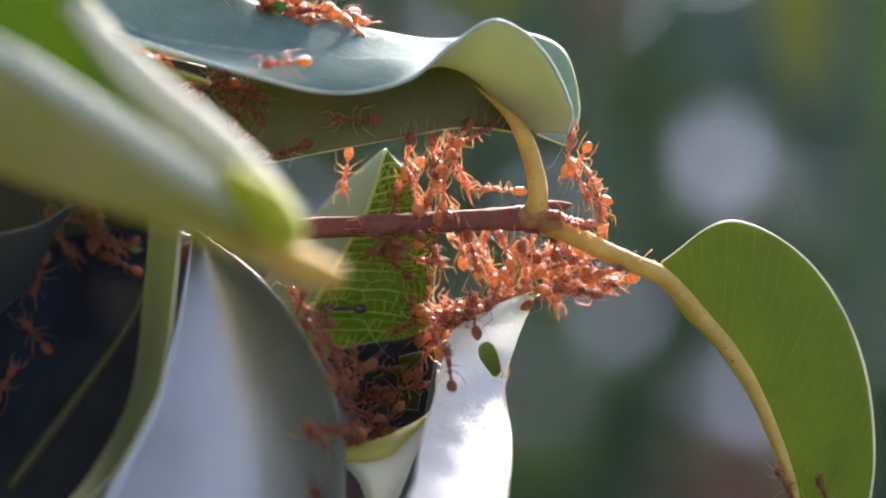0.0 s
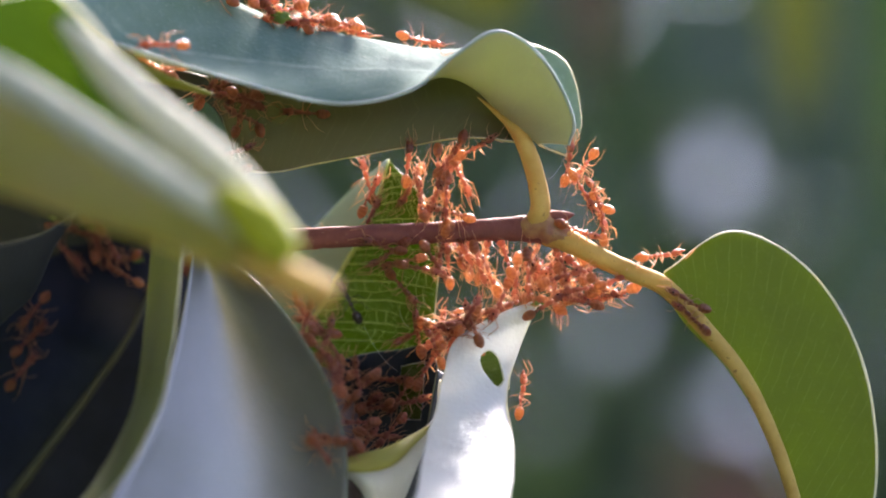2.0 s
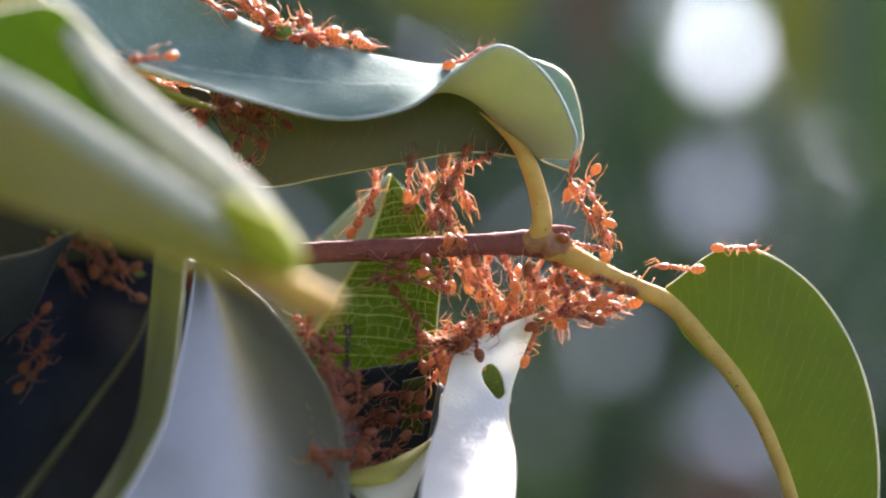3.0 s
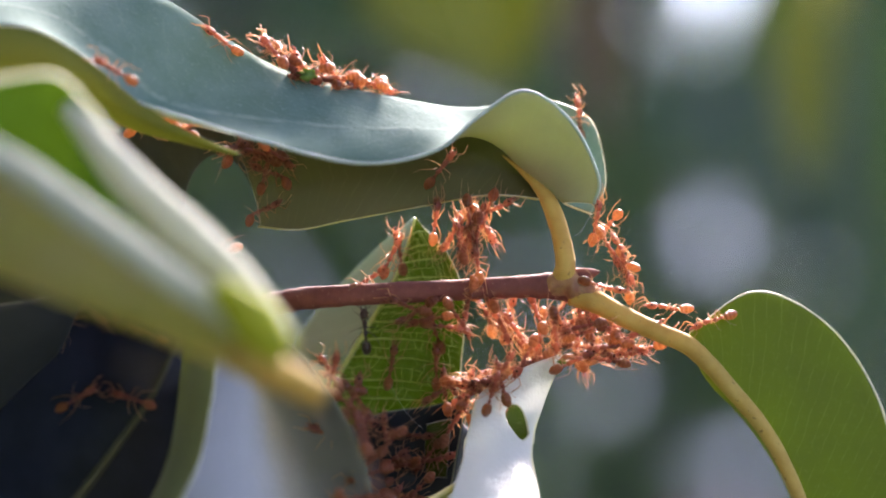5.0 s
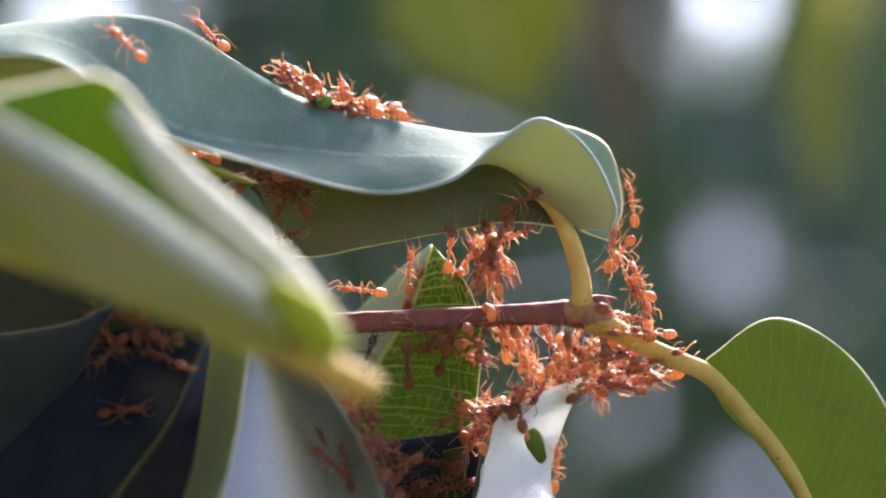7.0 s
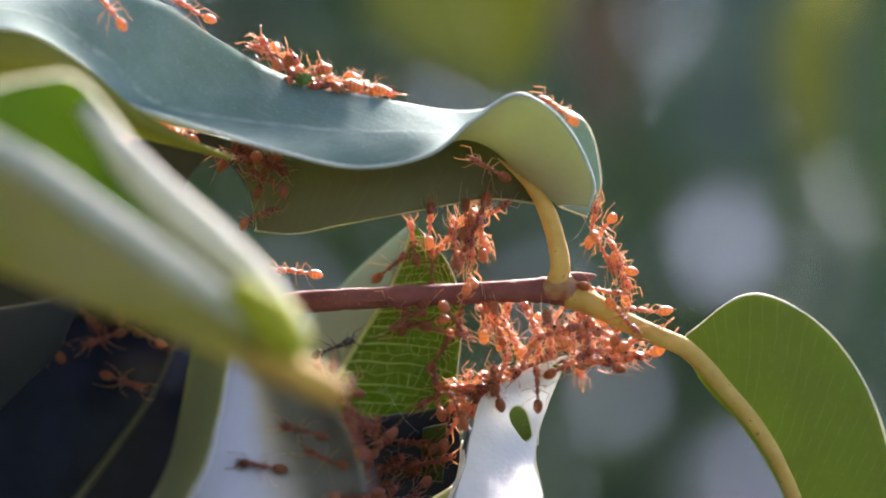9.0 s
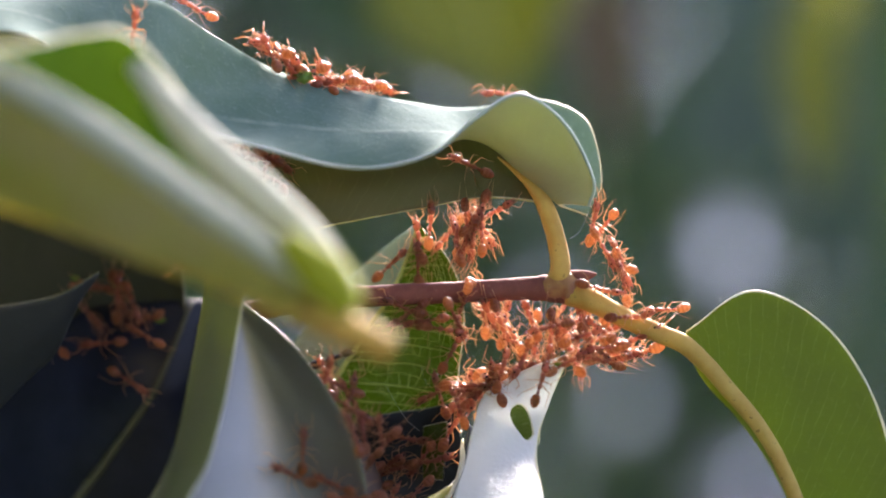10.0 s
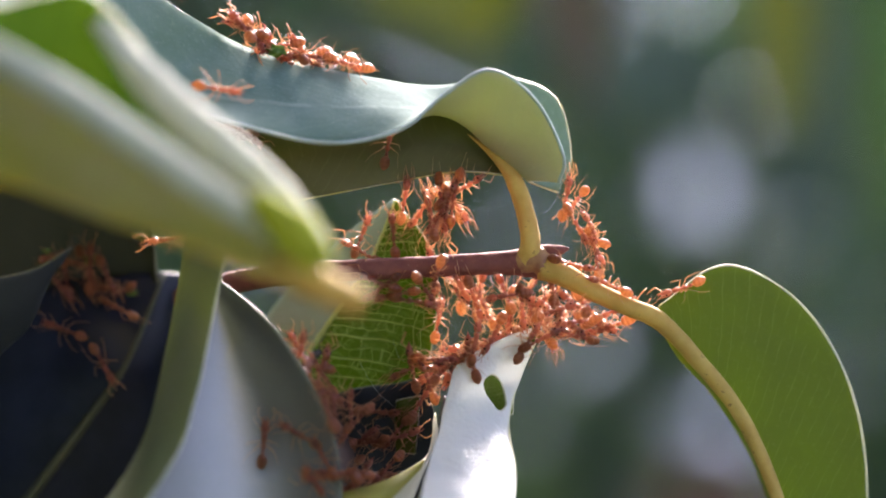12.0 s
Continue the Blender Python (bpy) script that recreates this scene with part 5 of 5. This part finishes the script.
# ants that walk: seconds, place, way of the head, roll
ROAMERS = [
    ("walking", [(0, (-66.5, 15, -4.5), 250, 10), (2.5, (-68, 15, -9), 230, 10), (5, (-65.6, 15, -0.7), 240, 10), (9, (-60, 15, -3), 200, 10), (12, (-62, 15, -6), 160, 10)]),
    ("clinging", [(0, (-72, 15, -22), 60, 10), (5, (-64.3, 15, -13.3), 30, 10), (9, (-56, 14, -10), -20, 10), (12, (-55, 14, -12), -60, 10)]),
    ("walking", [(0, (-15.7, 6, 12.3), 262, 15), (1.0, (-14.6, 7, 11.2), 220, 15), (2.5, (-12.0, 6, 13.6), 80, 15), (5, (-11.5, 6, 10.8), 100, 10), (9, (-12.0, 7, 9.0), 40, 20), (12, (-12.5, 7, 9.6), 70, 20)]),
    ("walking", [(0, (9.0, -3, 9.4), 178, 75), (0.6, (6.5, -3, 8.6), 185, 75), (1.2, (2.5, -2, 7.6), 200, 70), (2.5, (0.6, -2, 7.4), 140, 60), (6, (1.2, -2, 10.5), 95, 40), (9, (2.2, -2, 13.5), 95, 40), (12, (2.0, -2, 14.5), 85, 40)]),
    ("walking", [(0, (1.0, -9, -18.3), 97, 5), (0.6, (0.6, -8, -13.7), 90, 5), (1.0, (1.5, -6, -10.4), 70, 15), (2.5, (4.4, -5, -8.4), 60, 30), (12, (5.5, -5, -7.5), 80, 30)]),
    ("walking", [(0, (54.4, -3, -37.6), 120, 30), (0.8, (52.2, -3, -26.9), 118, 30), (1.2, (48.4, -3, -18.9), 125, 40), (1.5, (42.9, -3, -16.5), 130, 50), (2.0, (38.8, -3, -9.1), 140, 60), (2.5, (31.7, -3, -5.3), 172, 80), (3.0, (26.3, -3, -1.6), 160, 80), (4.0, (19.5, -5, 1.1), 175, 60), (5.5, (16.6, -6, -2.8), 200, 40), (12, (10.3, -6, -0.4), 190, 40)]),
    ("walking", [(0, (64.2, 7, -31.2), -95, 180), (0.4, (61.3, 6.5, -36.3), -110, 180), (1.0, (57.9, 6, -43.9), -120, 180), (12, (59.7, 4, -51.3), -100, 180)]),
    ("clinging", [(0, (60.6, -2, -39.3), 110, 0), (0.8, (56.1, -2, -25.4), 115, 5), (1.2, (49.8, -2, -16.4), 140, 5), (1.5, (48.4, -2, -14.9), 150, 5), (2.0, (38.1, -4, -6.4), 150, 60), (3.2, (36.4, -3, 0.9), 175, 80), (7, (25.5, -4, 1.8), 170, 70), (12, (38.0, -3, 0.7), 200, 40)]),
    ("walking", [(0, (-24.5, -16, 28.6), 185, 20), (0.8, (-34.1, -17, 30.9), 178, 20), (1.5, (-41.8, -19, 32.7), 170, 20), (2.5, (-43.8, -19, 32.7), 190, 20), (5.0, (-55.0, -19, 37.7), 150, 20), (6.5, (-55.9, -18, 44.8), 140, 30), (9.5, (-55.1, -15, 48.2), 120, 30), (11, (-38.0, -17, 32.5), -10, 20), (12, (-34.0, -17, 31.4), -8, 20)]),
    ("walking", [(0, (20.2, -4, 4.2), -20, 70), (0.8, (24.6, -4, 2.4), -24, 70), (1.5, (33.0, -3, 0.7), -10, 80), (2.5, (36.2, -3, 0.6), 20, 80), (3.2, (48.2, -1, 4.9), -10, 80), (5.5, (31.9, -3, -1.5), 175, 75), (6.5, (22.1, -4, 1.5), 165, 75), (9.5, (25.4, -4, 0.2), -20, 70), (12, (26.5, -3, 1.4), 160, 70)]),
    ("black", [(0, (-16.6, 7, -9.6), 178, 0), (1.2, (-15.4, 6, 5.2), 182, 20), (2.5, (-15.8, 6, -12.4), 88, 10), (5.5, (-17.4, 5, -1.0), 95, 10), (9.5, (-21.4, 6, -5.2), 20, 10), (12, (-21.6, 5, -11.3), 40, 10)]),
    ("stretched", [(0, (-2.2, 4, -7.2), 90, 20), (3.0, (-13.7, 4, 9.3), 60, 20), (5.5, (-12.6, 5, -9.6), 86, 0), (7, (-12.9, 5, -3.1), 95, 0), (9.5, (-8.6, 4, 2.1), 80, 20), (12, (-1.2, 2, 4.1), 100, 30)]),
    ("walking", [(0, (-1.3, 3, -10.8), 120, 20), (3.0, (0.8, 3, 1.1), 90, 20), (5.5, (-6.4, 5, -8.7), 88, 0), (7, (-6.6, 5, -1.3), 70, 0), (9.5, (-3.2, 4, -5.2), 60, 20), (12, (-0.2, 3, -4.0), 80, 20)]),
    ("walking", [(0, (-7.6, 3, -2.6), -40, 20), (3.0, (-6.4, 4, -5.2), -50, 20), (5.5, (-5.4, 5, -1.2), 122, 0), (7, (-2.9, 4, 0.5), 100, 10), (9.5, (-6.8, 4, 9.4), 90, 20), (12, (-12.9, 0, 6.8), 150, 50)]),
    ("walking", [(0, (8.6, -2, -23.2), 80, 60), (1.5, (11.9, -1, -21.9), 85, 70), (2.5, (12.7, -1, -17.8), 80, 70), (3.2, (13.6, -2, -9.9), 70, 60), (5.5, (1.8, -10, -13.3), 75, 10), (6.5, (10.9, -1, -20.4), 85, 70), (9.5, (11.0, -6, -9.5), 90, 30), (10.5, (12.5, -6, -10.3), 60, 20), (12, (14.0, -4, -7.5), 60, 20)]),
    ("walking", [(0, (-14.2, -1, 20.6), 182, 10), (1.5, (-20.4, -1, 22.7), 175, 10), (2.5, (-25.2, -1, 24.3), 178, 20), (3.2, (-28.1, -1, 26.0), 120, 20), (5.5, (2.0, -2, 23.0), 40, 20), (6.5, (5.7, -3, 22.5), 20, 20), (9.5, (1.8, -2, 24.5), 160, 20), (12, (-8.2, -2, 23.8), 80, 20)]),
    ("clinging", [(0, (-24.7, -2, 15.5), 200, 20), (1.0, (-29.0, -4, 14.1), 215, 20), (2.5, (-36.0, -6, 12.1), 200, 20), (12, (-42.9, -6, 8.5), 190, 20)]),
    ("walking", [(0, (-19.5, -14, -40.0), 100, 10), (6.5, (-23.6, -10, -15.7), 110, 10), (9.5, (-32.8, -13, -23.6), 175, 10), (10.5, (-21.6, -16, -24.1), 120, 10), (12, (-27.4, -13, -22.8), 85, 10)]),
    ("walking", [(0, (-67.3, 15, -13.9), 130, 10), (2.5, (-68.3, 15, -12.9), 40, 10), (5.5, (-54.7, 15, -13.5), 170, 10), (6.5, (-64.3, 17, -1.7), 50, 10), (9.5, (-68.7, 15, -3.4), 130, 10), (12, (-61.7, 17, 3.2), 100, 10)]),
    ("walking", [(0, (-13.0, 2, 34.4), -40, 40), (1.5, (-6.6, 3, 35.1), -25, 50), (5.5, (20.6, 8, 31.3), 100, 60), (6.5, (23.7, 6, 22.1), 100, 60), (9.5, (10.6, 6, 35.9), 160, 60), (10.5, (0.6, 4, 36.4), 185, 60), (12, (-14.7, 2, 36.7), 170, 50)]),
    ("walking", [(0, (-23.9, 3, 2.8), 10, 60), (3.0, (-17.2, 1, 3.8), 5, 60), (4.8, (-16.0, -1, 5.7), 8, 70), (5.5, (-17.1, -1, 7.2), 172, 65), (6.5, (-19.7, -1, 8.2), 178, 65), (7.2, (-20.5, -1, 8.5), 175, 65), (9.5, (-28.5, 2, 7.5), 175, 60), (12, (-29.2, 2, 5.9), 190, 60)]),
    ("clinging", [(0, (-7.6, 1, 7.3), 80, 40), (3.0, (-12.7, 1, 11.0), 60, 40), (5.5, (-12.6, 0, 9.8), 70, 30), (6.5, (-12.7, 0, 11.0), 82, 30), (9.5, (-8.1, 4, 13.0), 100, 20), (12, (-7.5, 4, 9.6), 95, 20)]),
    ("walking", [(0, (-28.3, 0, -7.1), -50, 20), (3.0, (-20.5, -6, -10.5), -60, 20), (6.5, (-21.3, -12, -19.9), -70, 20), (9.5, (-26.2, -15, -16.8), 130, 10), (10.5, (-23.8, -17, -23.2), 60, 10), (12, (-22.1, -16, -21.5), 150, 10)]),
    ("raised", [(0, (-16.4, -4, -22.2), -120, 20), (3.0, (-17.8, -8, -19.2), 200, 20), (6.5, (-24.8, -13, -18.2), 140, 20), (9.5, (-21.4, -15, -23.3), 160, 10), (10.5, (-20.3, -16, -26.7), 150, 10), (12, (-18.2, -16, -25.0), 120, 10)]),
    ("walking", [(0, (-12.8, -4, -25.8), 160, 20), (3.0, (-15.1, -10, -25.3), 190, 20), (6.5, (-16.9, -14, -24.2), 200, 20), (9.5, (-17.1, -14, -27.6), 190, 10), (12, (-14.4, -13, -27.8), 175, 10)]),
    ("clinging", [(0, (-36.4, 0, 42.4), 150, 30), (5.5, (-41.0, 0, 44.8), 140, 40), (6.5, (-44.5, 0, 49.6), 135, 40), (9.5, (-43.8, 0, 49.7), 150, 40), (12, (-43.4, -1, 49.9), 150, 40)]),
]
WALKERS = []
for style, rows in ROAMERS:
    WALKERS.append((put_ant(style, heading(rows[0][1], rows[0][2], rows[0][3], 0, 1.0), 0), rows))


# ---- motion ----
NEAR_LEAF = [
    (0, 0.00, 0.00, 0.0),
    (0.5, 0.29, -4.32, 0.0),
    (1, -0.18, -1.23, 0.0),
    (1.5, 0.81, -3.39, 0.0),
    (2, -1.21, -1.07, 0.0),
    (2.5, 0.96, -2.28, 0.0),
    (3, -1.13, -0.76, 0.0),
    (3.2, -1.38, -1.81, 0.0),
    (4.8, -7.15, -1.87, 2.0),
    (5, -6.49, -6.29, 2.6),
    (5.5, -1.59, -4.70, 2.2),
    (6, -5.70, -7.90, 2.1),
    (6.5, 1.70, -7.27, 1.9),
    (7, -1.64, -2.24, 1.9),
    (8.8, -2.88, -8.61, 2.1),
    (9, -3.19, -5.77, 2.2),
    (9.5, 1.39, -5.80, 2.2),
    (10, 3.68, -0.33, 2.3),
    (10.5, 2.65, -5.32, 2.4),
    (11, 3.24, 2.52, 2.0),
    (11.5, 0.97, -1.20, 1.5),
    (12, 3.17, 3.25, 1.1),
]
# the olive leaf that the ants draw over the glossy one: seconds, shift to the right in millimetres, turns about y and z
STRIP_LEAF = [(0, 0, 0, 0), (2.5, 0.1, 0, 0), (3.2, 0.2, 0.5, 0.5), (5, 0.7, 3.5, 2), (5.5, 0.9, 6, 4), (6.5, 0.8, 8, 5), (7.2, 0.8, 9.5, 6), (9, 0.7, 12, 7), (9.5, 0.6, 12.5, 7), (10.5, 0.5, 15.5, 8), (11, 0.4, 16, 8), (12, 0.4, 16, 8)]
# the pale leaf with what it holds, the curled leaf and the end leaf: seconds, shift to the right and upwards in millimetres, turns about x, y and z
PALE_LEAF = [(0, 0, 0, 0, 0, 0), (2.5, 0, 0.2, 0, 0, 0), (3.2, -0.1, 0.4, 0, 0, 0), (5, -0.2, 0.7, 0, 0, 0), (5.5, -0.2, 0.8, 0, 0, 0), (6.5, 0.1, 1.0, 0, 0.3, 0), (7.2, 0.3, 1.2, 0, 0.5, 0), (9, 1.1, 1.1, 0, 0.5, 0), (9.5, 1.1, 1.2, 0, 0.6, 0), (10, 1.25, 0.95, 0, 0.8, 0), (10.5, 1.55, 1.1, 0, 1.0, 0), (11, 1.6, 1.2, 0, 1.0, 0), (12, 1.45, 1.55, 0, 1.3, 0)]
CURLED_LEAF = [(0, 0, 0, 0, 0, 0), (3.2, 0, -0.2, 0, 0, 0), (5, -0.15, -0.3, 1, 0, 0), (7.2, -0.15, -0.3, 2, 0, 0), (9, -0.35, -0.1, 1.5, 0, 0), (9.5, -0.35, -0.2, 2, 0, 0), (10.5, -0.5, -0.3, 3.5, 0, 0), (11, -0.7, -0.5, 1.5, 0, 0), (12, -0.8, -0.6, 1, 0, 0)]
END_LEAF = [(0, 0, 0, 0, 0, 0), (3.2, 0.1, -0.1, 0, 0, 0), (5, 0, -0.45, 0, 0, 1), (6.5, 0, -0.5, 0, 0, 1), (7.2, 0, -0.4, 0, 0, 1), (9, 0, -0.2, 0, 0, 2.5), (10.5, 0, 0, 0, 0, 2.5), (12, 0, 0, 0, 0, 3)]


def motions():
    base = near_leaf.matrix_basis.copy()
    walk(near_leaf, [(t, Matrix.Translation((x * 0.001, 0, z * 0.001)) @ base @ pose(0, 0, 0, 0, a, 0)) for t, x, z, a in NEAR_LEAF])
    base, hinge = strip_leaf.matrix_basis.copy(), Matrix.Translation(at((-45, -36, -42)))
    walk(strip_leaf, [(t, Matrix.Translation((x * 0.001, 0, 0)) @ hinge @ pose(0, 0, 0, 0, a * 0.66, b) @ hinge.inverted() @ base) for t, x, a, b in STRIP_LEAF])
    base, hinge = sheen_leaf.matrix_basis.copy(), Matrix.Translation(at((-20, -25, -30)))
    walk(sheen_leaf, [(t, hinge @ pose(0, 0, 0, 0, a * 0.2, 0) @ hinge.inverted() @ base) for t, x, a, b in STRIP_LEAF])
    for leaf, rows in ((pale_leaf, PALE_LEAF), (inner, PALE_LEAF), (dark_fold, PALE_LEAF), (upper_leaf, CURLED_LEAF), (end_leaf, END_LEAF)):
        base = leaf.matrix_basis.copy()
        walk(leaf, [(t, Matrix.Translation((x * 0.001, 0, z * 0.001)) @ base @ pose(0, 0, 0, a, b, c)) for t, x, z, a, b, c in rows])
    base = green_leaf.matrix_basis.copy()
    walk(green_leaf, [(t, base @ pose(0, 0, 0, 0, a, 0)) for t, a in ((0, 0), (3.2, 0.6), (7, 0.9), (9, 1.5), (10.5, 3.6), (12, 4.4))])
    base = swaying.matrix_basis.copy()
    walk(swaying, [(t, Matrix.Translation((x, 0, z)) @ base) for t, x, z in ((0, 0.01, 0), (0.4, -0.035, 0), (0.8, 0, 0), (2.0, 0, 0), (2.4, -0.16, 0.02), (3.2, -0.15, 0.02), (4.8, 0, 0), (5.5, 0, 0), (7.2, 0, 0), (8.8, -0.07, 0), (8.95, 0, 0), (9.6, 0, 0), (11.35, 0, 0), (11.6, -0.08, 0), (12, -0.045, 0))])
    base = hanging.matrix_basis.copy()
    walk(hanging, [(t, Matrix.Translation((x, 0, 0)) @ base) for t, x in ((0, 0), (2.0, 0), (2.4, 0.13), (3.2, 0.11), (4.8, 0), (8.5, 0), (8.9, 0.08), (9.4, 0), (10.5, 0), (11.0, 0.13), (11.3, 0.12), (11.7, 0), (12, 0))])
    base = passing.matrix_basis.copy()
    walk(passing, [(t, Matrix.Translation((x, 0, 0)) @ base) for t, x in ((0, 0.05), (4.8, 0.16), (5.1, 0.15), (5.5, 0), (6.3, 0), (6.9, 0.14), (7.2, 0.15), (8.7, 0.13), (9.0, 0.02), (9.8, 0), (10.2, 0.05), (10.6, 0.1), (12, 0.1))])
    # the ants that hold on stir a little
    rng = random.Random(77)
    for ob, m, k in ANTS:
        rows, t = [], 0.0
        while t < 12.0:
            dx, dz = (v * min(1.0, max(0.0, (t - 1.5) / 3.0)) for v in DRIFTS.get(ob.name, (0.0, 0.0)))
            rows.append((t, Matrix.Translation((dx, 0, dz)) @ m @ pose(*(rng.gauss(0, 0.00022 * k) for _ in range(3)), *(rng.gauss(0, 3.5 * k) for _ in range(3)))))
            t += rng.uniform(0.6, 1.6)
        dx, dz = DRIFTS.get(ob.name, (0.0, 0.0))
        rows.append((12.0, Matrix.Translation((dx, 0, dz)) @ m @ pose(*(rng.gauss(0, 0.0002 * k) for _ in range(3)), 0, 0, rng.gauss(0, 3 * k))))
        walk(ob, rows)
    # the ones that walk, with their legs swinging
    for ob, rows in WALKERS:
        walk(ob, [(t, heading(p, a, r, 0, 1.0)) for t, p, a, r in rows])
        for i, leg in enumerate(o for o in ob.children if o.name.startswith("leg")):
            swing = 13 if i % 2 else -13
            walk(leg, [(0.25 * k, pose(0, 0, 0, 0, 0, swing * (1 if k % 2 else -1) * rng.uniform(0.6, 1.0))) for k in range(49)])


motions()
